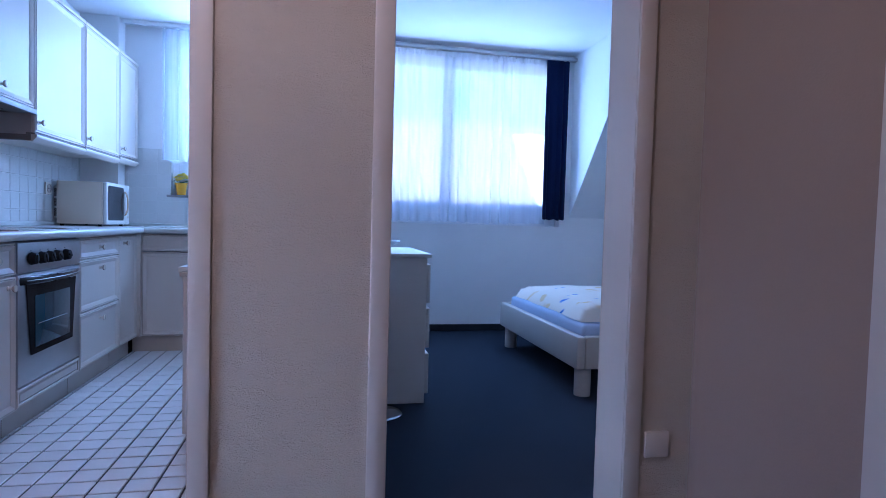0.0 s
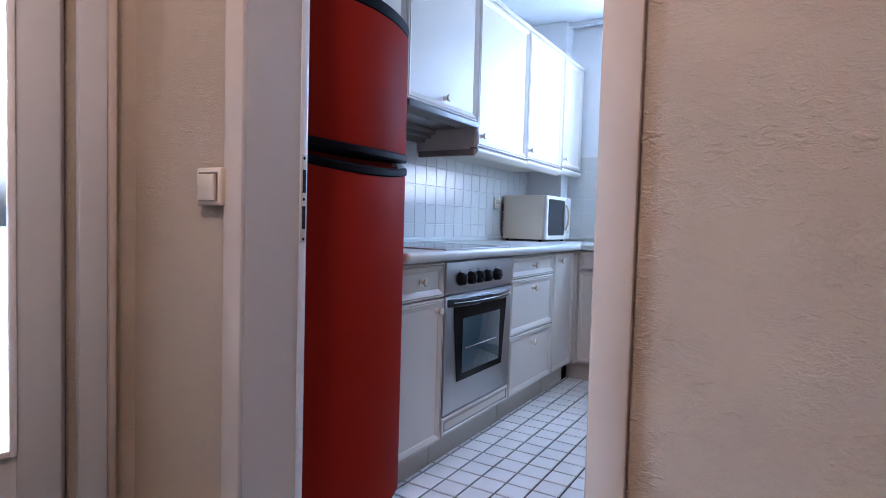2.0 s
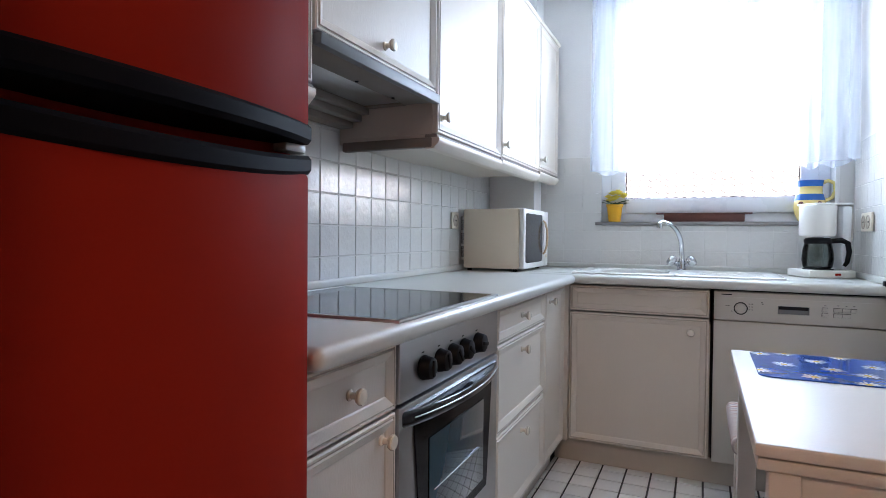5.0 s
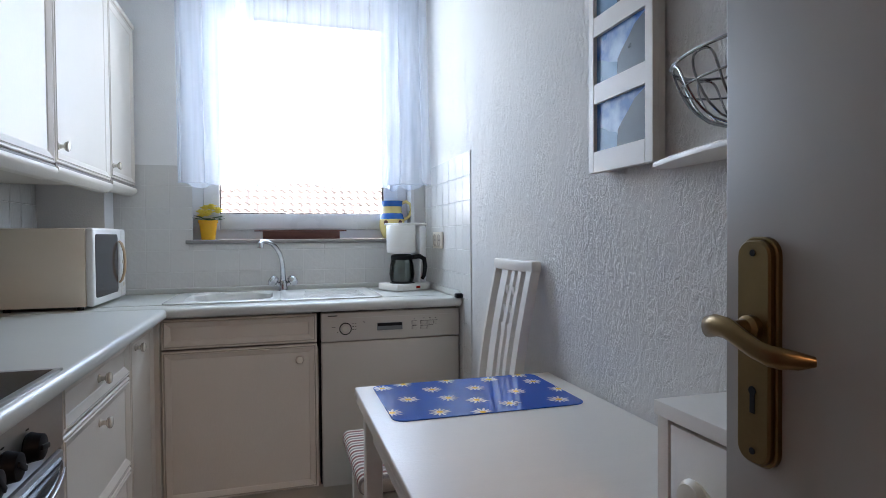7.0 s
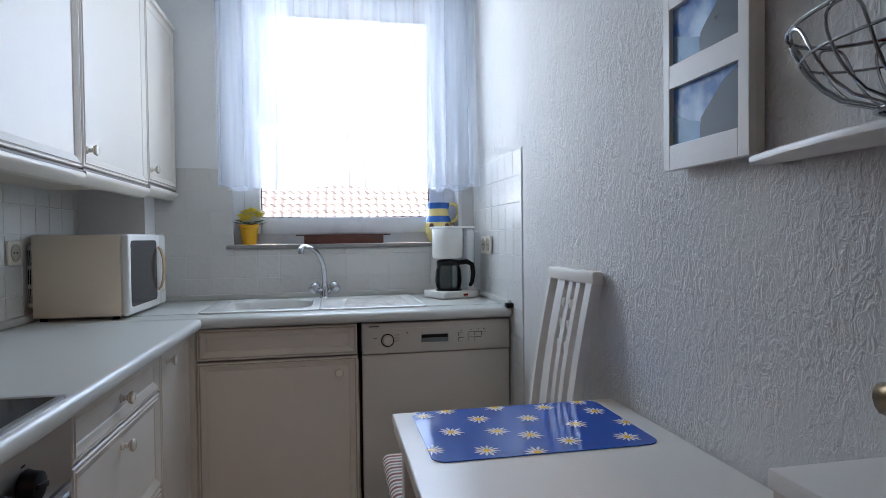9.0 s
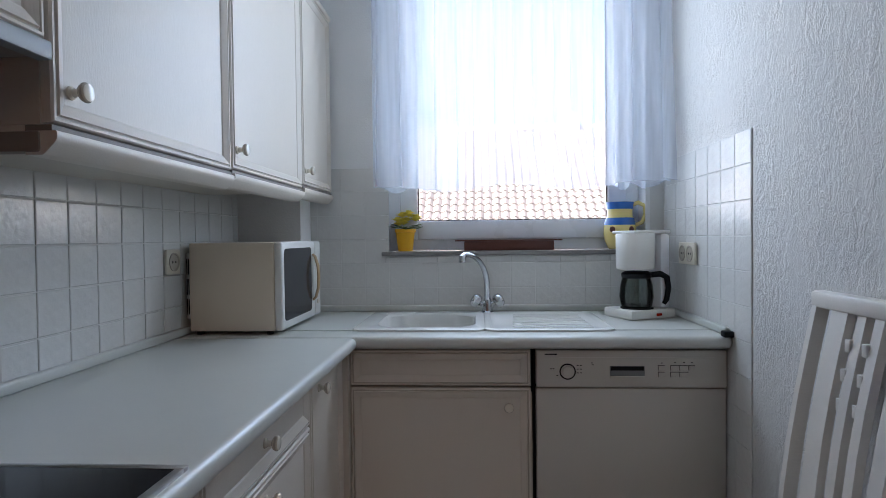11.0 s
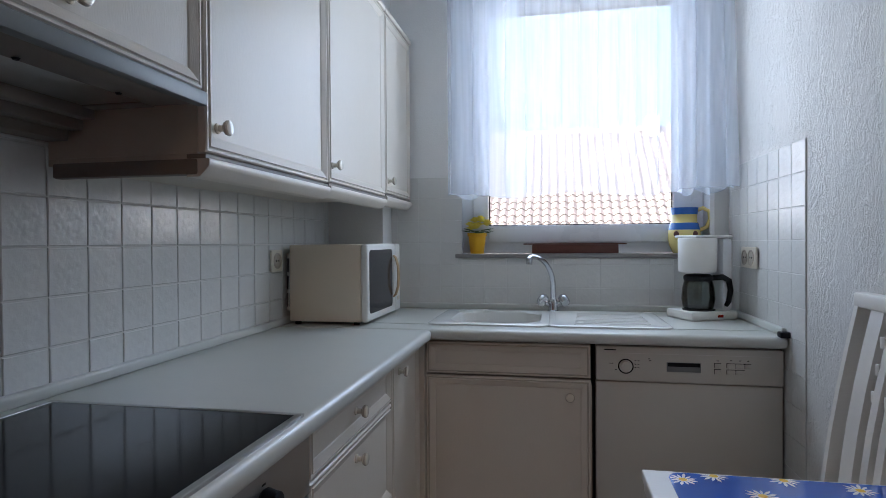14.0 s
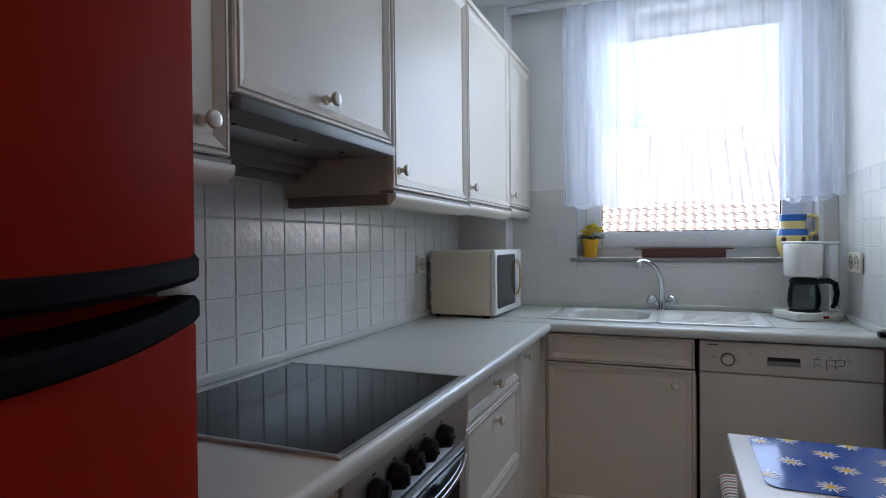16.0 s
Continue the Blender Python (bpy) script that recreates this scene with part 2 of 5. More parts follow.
MATBLUE = mat("blue_vinyl", (0.016, 0.085, 0.42), 0.10, vary=0.12, scale=7, bump=0.30, bump_scale=6, spec=0.5, rough_vary=0.03)
DAISY = mat("white_print", (0.80, 0.80, 0.78), 0.2)
DAISYC = mat("yellow_print", (0.78, 0.50, 0.04), 0.2)
SHEER = sheer("white_sheer", (0.86, 0.89, 0.95), 0.66)
SHEER_SIDE = sheer("white_sheer_gathered", (0.84, 0.88, 0.95), 0.30)
SHEER_B = sheer("white_sheer_bedroom", (0.86, 0.90, 0.96), 0.20)
NAVY = mat("navy_curtain", (0.008, 0.012, 0.04), 0.9, vary=0.15, bump=0.3, bump_scale=300, spec=0.1)
MATTRESS = mat("pale_blue_sheet", (0.50, 0.56, 0.72), 0.85, vary=0.05, bump=0.3, bump_scale=20)
ROOF = mat("weathered_pale_roof_tile", (0.215, 0.195, 0.182), 0.8, vary=0.25, scale=3, grain=0.1, bump=0.3, piece=0.2)
FACADE = mat("pale_render", (0.62, 0.58, 0.50), 0.9, vary=0.08, bump=0.3)
GROUND = mat("grass_ground", (0.07, 0.10, 0.035), 0.95, vary=0.3, scale=0.6)
BARK = mat("bark", (0.10, 0.07, 0.05), 0.9, vary=0.3, bump=0.5)


def stripes():
    m = mat("striped_cushion_cloth", (0.7, 0.62, 0.55), 0.9, bump=0.3, bump_scale=260)
    n, l = m.node_tree.nodes, m.node_tree.links
    co = n.new("ShaderNodeTexCoord")
    w = n.new("ShaderNodeTexWave"); w.wave_type, w.bands_direction = "BANDS", "Y"
    w.inputs["Scale"].default_value, w.inputs["Distortion"].default_value = 7.0, 0.4
    l.new(co.outputs["Object"], w.inputs["Vector"])
    r = n.new("ShaderNodeValToRGB")
    e = r.color_ramp.elements
    e[0].position, e[0].color = 0.10, (0.26, 0.10, 0.09, 1)
    e[1].position, e[1].color = 0.35, (0.72, 0.64, 0.55, 1)
    k = e.new(0.75); k.color = (0.70, 0.62, 0.54, 1)
    k = e.new(0.92); k.color = (0.30, 0.24, 0.22, 1)
    l.new(w.outputs["Color"], r.inputs[0])
    l.new(r.outputs[0], n["Principled BSDF"].inputs["Base Color"])
    return m


def duvet_cloth():
    m = mat("printed_duvet_cloth", (0.8, 0.75, 0.65), 0.9, bump=0.2, bump_scale=30)
    n, l = m.node_tree.nodes, m.node_tree.links
    co = n.new("ShaderNodeTexCoord")
    a = n.new("ShaderNodeTexNoise"); a.inputs["Scale"].default_value = 5.0; a.inputs["Detail"].default_value = 2.0
    l.new(co.outputs["Object"], a.inputs["Vector"])
    r = n.new("ShaderNodeValToRGB"); r.color_ramp.interpolation = "EASE"
    e = r.color_ramp.elements
    e[0].position, e[0].color = 0.30, (0.10, 0.22, 0.62, 1)
    e[1].position, e[1].color = 0.35, (0.80, 0.73, 0.62, 1)
    k = e.new(0.64); k.color = (0.80, 0.73, 0.62, 1)
    k = e.new(0.71); k.color = (0.70, 0.55, 0.30, 1)
    l.new(a.outputs["Fac"], r.inputs[0])
    l.new(r.outputs[0], n["Principled BSDF"].inputs["Base Color"])
    return m


CUSHION, DUVET = stripes(), duvet_cloth()

# ---------------------------------------------------------------- mesh helpers
EYE4 = Matrix.Identity(4)


def mesh_object(name, bm, material):
    bmesh.ops.recalc_face_normals(bm, faces=bm.faces)
    me = bpy.data.meshes.new(name)
    bm.to_mesh(me)
    bm.free()
    me.materials.append(material)
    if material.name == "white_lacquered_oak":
        me.materials.append(PATINA_AND_SHADE)
    return new(name, me)


def smooth(ob, angle=40):
    ob.data.shade_smooth()
    ob.data.set_sharp_from_angle(angle=radians(angle))
    return ob


def part(name, bm, material, parent, label="", soft=True):
    ob = mesh_object(name, bm, material)
    if soft:
        smooth(ob)
    ob.parent = parent
    if parent.type == "EMPTY":
        ob.matrix_parent_inverse = parent.matrix_basis.inverted()
    if label:
        tagged(ob, label)
    return ob


def thing(name, at, label, category, group=""):
    ob = new(name)
    ob.empty_display_size = 0.05
    ob.matrix_basis = Matrix.Translation(at)
    return tagged(ob, label, category, group)


def single(name, bm, material, label, category, group="", soft=True):
    ob = mesh_object(name, bm, material)
    if soft:
        smooth(ob)
    return tagged(ob, label, category, group)


def structure(name, bm, material, label="", soft=False):
    ob = mesh_object(name, bm, material)
    if soft:
        smooth(ob)
    return tagged(ob, label, kind="structure")


def box(bm, x0, x1, y0, y1, z0, z1, bevel=0.0, seg=2, m=EYE4):
    r = bmesh.ops.create_cube(bm, size=1, matrix=m @ Matrix.LocRotScale(((x0 + x1) / 2, (y0 + y1) / 2, (z0 + z1) / 2), None, (abs(x1 - x0), abs(y1 - y0), abs(z1 - z0))))
    if bevel:
        edges = list({e for v in r["verts"] for e in v.link_edges})
        bmesh.ops.bevel(bm, geom=edges, offset=bevel, segments=seg, profile=0.5, affect="EDGES", clamp_overlap=True)
    return bm


def boxes(*rows, bevel=0.0):
    bm = bmesh.new()
    for r in rows:
        box(bm, *r, bevel=bevel)
    return bm


def one(*r, bevel=0.0, seg=2):
    return box(bmesh.new(), *r, bevel=bevel, seg=seg)


def lathe(bm, profile, m=EYE4, n=20):
    """Turn (radius, height) rows about the local z axis."""
    rings = []
    for r, z in profile:
        rings.append([bm.verts.new(m @ Vector((r * math.cos(2 * math.pi * k / n), r * math.sin(2 * math.pi * k / n), z))) for k in range(n)])
    for a, b in zip(rings, rings[1:]):
        for k in range(n):
            bm.faces.new((a[k], a[(k + 1) % n], b[(k + 1) % n], b[k]))
    bm.faces.new(rings[0][::-1])
    bm.faces.new(rings[-1])
    return bm


def tube(bm, pts, r, n=8, closed=False):
    """A round bar along points; r is one radius or one for each point."""
    pts = [Vector(p) for p in pts]
    rs = r if isinstance(r, (list, tuple)) else [r] * len(pts)
    up = Vector((0.13, 0.27, 0.95)).normalized()
    rings = []
    for i, p in enumerate(pts):
        a = pts[i - 1] if i or closed else p
        b = pts[(i + 1) % len(pts)] if i < len(pts) - 1 or closed else p
        d = (b - a).normalized()
        s = d.cross(up)
        s = s.normalized() if s.length > 0.05 else d.cross(Vector((1, 0, 0))).normalized()
        q = d.cross(s)
        up = s.cross(d).normalized()
        rings.append([bm.verts.new(p + rs[i] * (math.cos(2 * math.pi * k / n) * s + math.sin(2 * math.pi * k / n) * q)) for k in range(n)])
    pairs = list(zip(rings, rings[1:])) + ([(rings[-1], rings[0])] if closed else [])
    for a, b in pairs:
        for k in range(n):
            bm.faces.new((a[k], a[(k + 1) % n], b[(k + 1) % n], b[k]))
    if not closed:
        bm.faces.new(rings[0][::-1])
        bm.faces.new(rings[-1])
    return bm


def strap(bm, pts, up, halves, n=12):
    """A flattened bar along points; halves are (half height, half thickness) rows."""
    pts, up = [Vector(p) for p in pts], Vector(up)
    rings = []
    for i, p in enumerate(pts):
        d = (pts[min(i + 1, len(pts) - 1)] - pts[max(i - 1, 0)]).normalized()
        side = d.cross(up).normalized()
        top = side.cross(d).normalized()
        h, w = halves[i]
        rings.append([bm.verts.new(p + h * math.sin(6.2832 * k / n) * top + w * math.cos(6.2832 * k / n) * side) for k in range(n)])
    for a, b in zip(rings, rings[1:]):
        for k in range(n):
            bm.faces.new((a[k], a[(k + 1) % n], b[(k + 1) % n], b[k]))
    bm.faces.new(rings[0][::-1])
    bm.faces.new(rings[-1])
    return bm


def rounded(x0, x1, y0, y1, r, n=6):
    out = []
    for cx, cy, a0 in ((x1 - r, y1 - r, 0), (x0 + r, y1 - r, 90), (x0 + r, y0 + r, 180), (x1 - r, y0 + r, 270)):
        for k in range(n + 1):
            a = radians(a0 + 90 * k / n)
            out.append((cx + r * math.cos(a), cy + r * math.sin(a)))
    return out


def loft(bm, loops, cap0=True, cap1=True):
    rows = [[bm.verts.new(p) for p in lp] for lp in loops]
    for a, b in zip(rows, rows[1:]):
        n = len(a)
        for k in range(n):
            bm.faces.new((a[k], a[(k + 1) % n], b[(k + 1) % n], b[k]))
    if cap0:
        bm.faces.new(rows[0][::-1])
    if cap1:
        bm.faces.new(rows[-1])
    return bm


def ring(x0, x1, y0, y1, r, z):
    return [(x, y, z) for x, y in rounded(x0, x1, y0, y1, r)]


def axes(origin, u, v):
    u, v = Vector(u), Vector(v)
    w = u.cross(v)
    return Matrix.Translation(origin) @ Matrix(((u.x, v.x, w.x, 0), (u.y, v.y, w.y, 0), (u.z, v.z, w.z, 0), (0, 0, 0, 1)))


def facing_x(x, y, z):
    """Local u along +y, v up, w out along +x."""
    return axes((x, y, z), (0, 1, 0), (0, 0, 1))


def facing_y(x, y, z):
    """Local u along +x, v up, w out along -y."""
    return axes((x, y, z), (1, 0, 0), (0, 0, 1))


FRAMED = ((0, 0), (0, 0.014), (0.003, 0.018), (0.007, 0.018), (0.009, 0.0155), (0.011, 0.0155), (0.013, 0.0195), (0.031, 0.0120), (0.034, 0.0095))


def front(w, h, m, profile=FRAMED):
    """A cabinet front with a moulded frame round a flat panel."""
    bm = bmesh.new()
    rings = []
    for inset, d in profile:
        rings.append([bm.verts.new(m @ Vector(p)) for p in ((inset, inset, d), (w - inset, inset, d), (w - inset, h - inset, d), (inset, h - inset, d))])
    for a, b in zip(rings, rings[1:]):
        for k in range(4):
            bm.faces.new((a[k], a[(k + 1) % 4], b[(k + 1) % 4], b[k]))
    bm.faces.new(rings[0][::-1])
    bm.faces.new(rings[-1])
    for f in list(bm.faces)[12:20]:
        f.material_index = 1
    return bm


def knob(m, parent, r=0.0155):
    k = part("knob", lathe(bmesh.new(), [(0.011, 0), (0.011, 0.003), (0.007, 0.006), (0.006, 0.016), (r * 0.85, 0.020), (r, 0.024), (r, 0.028), (r * 0.9, 0.031), (r * 0.6, 0.0325)], m, 18), KNOB, parent, "cream porcelain knob")
    part("ring", lathe(bmesh.new(), [(r * 0.98, 0.0235), (r * 1.05, 0.025), (r * 1.05, 0.027), (r * 0.98, 0.0285)], m, 18), PATINA_AND_SHADE, k)
    return k


# ---------------------------------------------------------------- setting
H = 2.50
structure("floor_kitchen", one(-1.80, 0, -3.335, 0, -0.15, -0.004), FGROUT, "dark grout bed of the tiled kitchen floor")
structure("floor_hall", one(-1.45, 1.2, -6.5, -3.335, -0.15, 0), HALLFLOOR, "dark carpet in the hall")
structure("floor_bedroom", one(0.12, 4.2, -3.335, 0.1, -0.15, 0), CARPET, "dark blue carpet in the bedroom")
structure("wall_window", boxes((-2.1, -1.20, 0, 0.30, 0, H), (-0.08, 0.12, 0, 0.30, 0, H), (-1.20, -0.08, 0, 0.30, 0, 1.135), (-1.20, -0.08, 0, 0.30, 2.42, H)), WALL_PLAIN, "white painted kitchen wall round the window")
structure("wall_west", one(-2.1, -1.80, -3.42, 0, 0, H), WALL_PLAIN, "white painted kitchen wall behind the units")
structure("wall_east", one(0, 0.12, -3.25, 0, 0, H), WALL, "white coarse textured plaster wall")
structure("wall_column", one(-1.80, -1.53, -0.15, 0, 0.9, H), WALL_PLAIN, "white boxed-in pipe shaft in the corner")
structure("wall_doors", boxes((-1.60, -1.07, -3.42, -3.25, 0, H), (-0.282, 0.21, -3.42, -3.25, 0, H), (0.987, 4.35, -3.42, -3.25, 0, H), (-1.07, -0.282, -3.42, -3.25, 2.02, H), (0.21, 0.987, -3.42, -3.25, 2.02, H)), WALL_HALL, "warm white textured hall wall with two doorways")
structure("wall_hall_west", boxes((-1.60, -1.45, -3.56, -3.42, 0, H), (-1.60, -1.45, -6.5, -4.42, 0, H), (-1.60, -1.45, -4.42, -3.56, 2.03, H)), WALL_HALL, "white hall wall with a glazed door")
structure("wall_hall_east", one(1.2, 1.35, -6.5, -3.42, 0, H), HALLSHADE, "hall wall with its colour darkened to taupe for shade")
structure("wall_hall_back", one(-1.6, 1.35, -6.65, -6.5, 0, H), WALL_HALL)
structure("ceiling_kitchen", one(-2.1, 0.12, -3.25, 0.30, H, H + 0.2), CEIL, "white kitchen ceiling")
structure("ceiling_hall", one(-1.6, 1.35, -6.65, -3.25, H, H + 0.2), CEIL, "white hall ceiling")
# bedroom shell with its dormer
BW = 0.10
structure("wall_bedroom_window", boxes((0.12, 0.30, BW, BW + 0.3, 0, 2.58), (2.22, 4.35, BW, BW + 0.3, 0, 1.07), (0.30, 2.22, BW, BW + 0.3, 0, 0.98), (0.30, 2.32, BW, BW + 0.3, 2.50, 2.58), (2.22, 2.32, BW, BW + 0.3, 1.07, 2.50)), WALL_PLAIN, "white bedroom wall under the dormer window")
structure("wall_bedroom_east", one(4.2, 4.35, -3.25, BW, 0, 2.58), WALL_PLAIN)
structure("ceiling_bedroom", one(0.12, 4.35, -3.25, BW + 0.3, 2.58, 2.78), CEIL, "white bedroom ceiling")


def prism(points, x0, x1):
    bm = bmesh.new()
    a = [bm.verts.new((x0, y, z)) for y, z in points]
    b = [bm.verts.new((x1, y, z)) for y, z in points]
    for k in range(len(points)):
        j = (k + 1) % len(points)
        bm.faces.new((a[k], a[j], b[j], b[k]))
    bm.faces.new(a[::-1]); bm.faces.new(b)
    return bm


structure("sloped_ceiling", prism(((BW, 1.07), (-1.17, 2.58), (BW, 2.58)), 2.32, 4.2), CEIL, "white sloped roof ceiling beside the dormer")
structure("baseboard_bedroom", one(0.12, 4.2, BW - 0.015, BW, 0, 0.06, bevel=0.003), DARK, "dark carpet edge baseboard")

# door frames
def casing(name, x0, x1, y, side, z=2.0, w=0.052):
    """Moulded frame round an opening, on one face of the wall."""
    y1 = y + side * 0.012
    bm = boxes((x0 - w, x0, min(y, y1), max(y, y1), 0, z + w), (x1, x1 + w, min(y, y1), max(y, y1), 0, z + w), (x0, x1, min(y, y1), max(y, y1), z, z + w), bevel=0.005)
    return structure(name, bm, TRIM, "cream lacquered door frame", True)


def lining(name, x0, x1, y0, y1, z=2.0, t=0.02):
    return structure(name, boxes((x0 - t, x0, y0, y1, 0, z + t), (x1, x1 + t, y0, y1, 0, z + t), (x0, x1, y0, y1, z, z + t)), TRIM, "cream lacquered door lining")


def door_stop(name, x, y0, y1, z=2.0):
    """Thin pale lip along the edge of a lining, where the leaf closes."""
    return structure(name, one(x - 0.001, x + 0.0022, y0, y1, 0, z, bevel=0.0008), PVC, "white rebate lip of the door lining", True)


lining("door_lining_1", -1.049, -0.302, -3.421, -3.249)
casing("door_frame_1", -1.049, -0.302, -3.42, -1, w=0.058)
casing("door_frame_2", -1.049, -0.302, -3.25, 1)
door_stop("door_rebate", -1.049, -3.266, -3.2445)
lining("door_lining_2", 0.23, 0.967, -3.421, -3.249)
casing("door_frame_3", 0.23, 0.967, -3.42, -1, w=0.056)
casing("door_frame_4", 0.23, 0.967, -3.25, 1, w=0.056)

# ---------------------------------------------------------------- kitchen units
FX = -1.26   # body front of the units along the west wall
FY = -0.61   # body front of the units under the window


def base_unit(y0, y1, rows, label, name="base_cabinet"):
    t = thing(name, (-1.5, (y0 + y1) / 2, 0), label, "cabinet", "kitchen base units")
    part("body", one(-1.795, FX, y0 + 0.001, y1 - 0.001, 0.115, 0.85), CAB_EDGE, t, soft=False)
    part("plinth", one(-1.795, -1.30, y0 + 0.001, y1 - 0.001, 0.0, 0.113), CAB_EDGE, t, "cream plinth board", soft=False)
    for kind, z0, z1, ku, kv in rows:
        w, h = y1 - y0 - 0.006, z1 - z0
        m = facing_x(FX + 0.001, y0 + 0.003, z0)
        f = part(kind, front(w, h, m), CAB, t, "white framed wooden front", soft=False)
        if ku is not None:
            knob(m @ Matrix.Translation((ku * w, kv * h, 0.0095)), f)
    return t


base_unit(-2.60, -2.268, (("door", 0.118, 0.700, 0.86, 0.92), ("drawer", 0.706, 0.845, 0.5, 0.5)), "white framed base cabinet with drawer beside the fridge")
base_unit(-1.622, -1.022, (("drawer", 0.125, 0.432, 0.5, 0.80), ("drawer", 0.438, 0.722, 0.5, 0.80), ("drawer", 0.728, 0.845, 0.5, 0.5)), "white base cabinet with three framed drawers", "drawer_cabinet")
structure("corner_filler", one(-1.275, -1.2245, -0.652, FY, 0.118, 0.848), CAB, "cream filler strip between the corner units")
base_unit(-1.02, -0.655, (("door", 0.125, 0.845, 0.30, 0.93),), "narrow white framed base cabinet in the corner")

t = thing("sink_cabinet", (-0.92, -0.3, 0), "white framed sink cabinet under the window", "cabinet", "kitchen base units")
part("body", one(-1.258, -0.624, FY, -0.02, 0.115, 0.70), CAB_EDGE, t, soft=False)
part("plinth", one(-1.298, -0.01, -0.57, -0.03, 0, 0.112), CAB_EDGE, t, "cream plinth board", soft=False)
m = facing_y(-1.222, FY - 0.001, 0.122)
d = part("door", front(0.592, 0.60, m), CAB, t, soft=False)
knob(m @ Matrix.Translation((0.592 * 0.88, 0.60 * 0.90, 0.0095)), d)
part("false_drawer", front(0.592, 0.118, facing_y(-1.222, FY - 0.001, 0.729)), CAB, t, "white blind drawer front", soft=False)

# oven
t = thing("oven", (-1.5, -1.945, 0), "built-in stainless steel oven with five black knobs", "oven")
part("body", one(-1.78, FX, -2.262, -1.628, 0.21, 0.845), STEEL, t, soft=False)
part("base_board", one(-1.795, -1.30, -2.264, -1.626, 0, 0.113), CAB_EDGE, t, "cream plinth board", soft=False)
part("control_panel", one(FX, FX + 0.022, -2.262, -1.628, 0.712, 0.843, bevel=0.003), STEEL, t)
d = part("door", one(FX, FX + 0.022, -2.262, -1.628, 0.212, 0.704, bevel=0.004), STEEL, t)
bm = bmesh.new()
a = [bm.verts.new((FX + 0.0235, y, z)) for y, z in ((-2.16, 0.335), (-1.73, 0.335), (-1.688, 0.665), (-2.202, 0.665))]
bm.faces.new(a)
r = bmesh.ops.extrude_face_region(bm, geom=bm.faces[:])
bmesh.ops.translate(bm, verts=[v for v in r["geom"] if isinstance(v, bmesh.types.BMVert)], vec=(0.003, 0, 0))
part("window_surround", bm, BLACKGLASS, d, "black glass door surround")
part("window", one(FX + 0.027, FX + 0.029, -2.125, -1.765, 0.365, 0.60, bevel=0.001), OVENGLASS, d, "dark blue-grey oven window")
part("rack", tube(bmesh.new(), [(FX + 0.030, -2.10, 0.47), (FX + 0.030, -1.80, 0.47)], 0.0015, 6), STEEL, d)
def crescent(inset, z):
    """Plan of the door handle: straight along the door, bowed in front."""
    arc = [(FX + 0.0225 + (0.050 - inset) * math.sin(math.pi * k / 20) ** 0.7, -2.250 + inset + (0.610 - 2 * inset) * k / 20, z) for k in range(21)]
    return arc
bar = part("door_handle", loft(bmesh.new(), [crescent(0.006, 0.658), crescent(0.001, 0.662), crescent(0, 0.668), crescent(0, 0.684), crescent(0.001, 0.689), crescent(0.006, 0.692)]), OVENBLACK, d, "curved glossy black handle along the door top")
part("handle_trim", tube(bmesh.new(), [(x + 0.001, y, z) for x, y, z in crescent(0, 0.676)[1:-1]], 0.0018, 8), STEEL, bar)
for k, y in enumerate((-2.153, -2.066, -1.991, -1.914, -1.813)):
    km = facing_x(FX + 0.022, y, 0.770)
    kn = part("knob", lathe(bmesh.new(), [(0.027, 0), (0.029, 0.004), (0.027, 0.010), (0.024, 0.026), (0.020, 0.028)], km, 20), BLACK, t, "round black control knob")
    part("grip", box(bmesh.new(), -0.005, 0.005, -0.019, 0.019, 0.024, 0.032, 0.002, m=km @ pose(0, 0, 0, 0, 0, 20 * k)), BLACK, kn)
    part("scale_mark", box(bmesh.new(), -0.006, 0.006, 0.033, 0.036, 0, 0.001, m=km), BLACK, t)
part("kickboard", front(0.632, 0.078, facing_x(FX + 0.001, -2.261, 0.124), ((0, 0), (0, 0.014), (0.003, 0.018), (0.012, 0.018), (0.016, 0.013), (0.024, 0.017), (0.03, 0.017))), CAB, t, "white moulded drawer strip", soft=False)

# dishwasher
t = thing("dishwasher", (-0.315, -0.3, 0), "white front dishwasher with control panel under the worktop", "dishwasher")
part("body", one(-0.616, -0.012, FY + 0.02, -0.03, 0.115, 0.85), BLACK, t, soft=False)
part("door", one(-0.612, -0.011, FY - 0.018, FY + 0.02, 0.115, 0.722, bevel=0.004), APPL, t)
cp = part("control_panel", one(-0.612, -0.011, FY - 0.024, FY + 0.02, 0.726, 0.846, bevel=0.004), APPL, t)
kf = FY - 0.024
part("dial", lathe(bmesh.new(), [(0.022, 0), (0.022, 0.002), (0.0185, 0.002), (0.0175, 0.012), (0.015, 0.013)], facing_y(-0.512, kf, 0.778), 24), APPL, cp)
part("dial_ring", lathe(bmesh.new(), [(0.0262, 0), (0.0262, 0.0012), (0.0215, 0.0012), (0.0215, 0)], facing_y(-0.512, kf, 0.778), 24), BLACK, cp)
# Flat plates; the recess's shade is put into their grey and black
part("recess_shade", one(-0.378, -0.268, kf - 0.001, kf + 0.004, 0.764, 0.796, bevel=0.001), VISOR, cp, "grey plate as painted shade of the grip recess")
part("grip_shadow", one(-0.375, -0.271, kf - 0.0016, kf, 0.782, 0.795), BLACK, cp, "black strip as painted shadow in the grip recess", soft=False)
part("handle_lip", one(-0.376, -0.270, kf - 0.004, kf, 0.759, 0.764, bevel=0.001), APPL, cp)
part("logo_bar", one(-0.585, -0.545, kf - 0.001, kf, 0.832, 0.836), BLACK, cp)
part("panel_line", one(-0.54, -0.05, kf - 0.0008, kf, 0.8228, 0.8238), GROUT, cp)
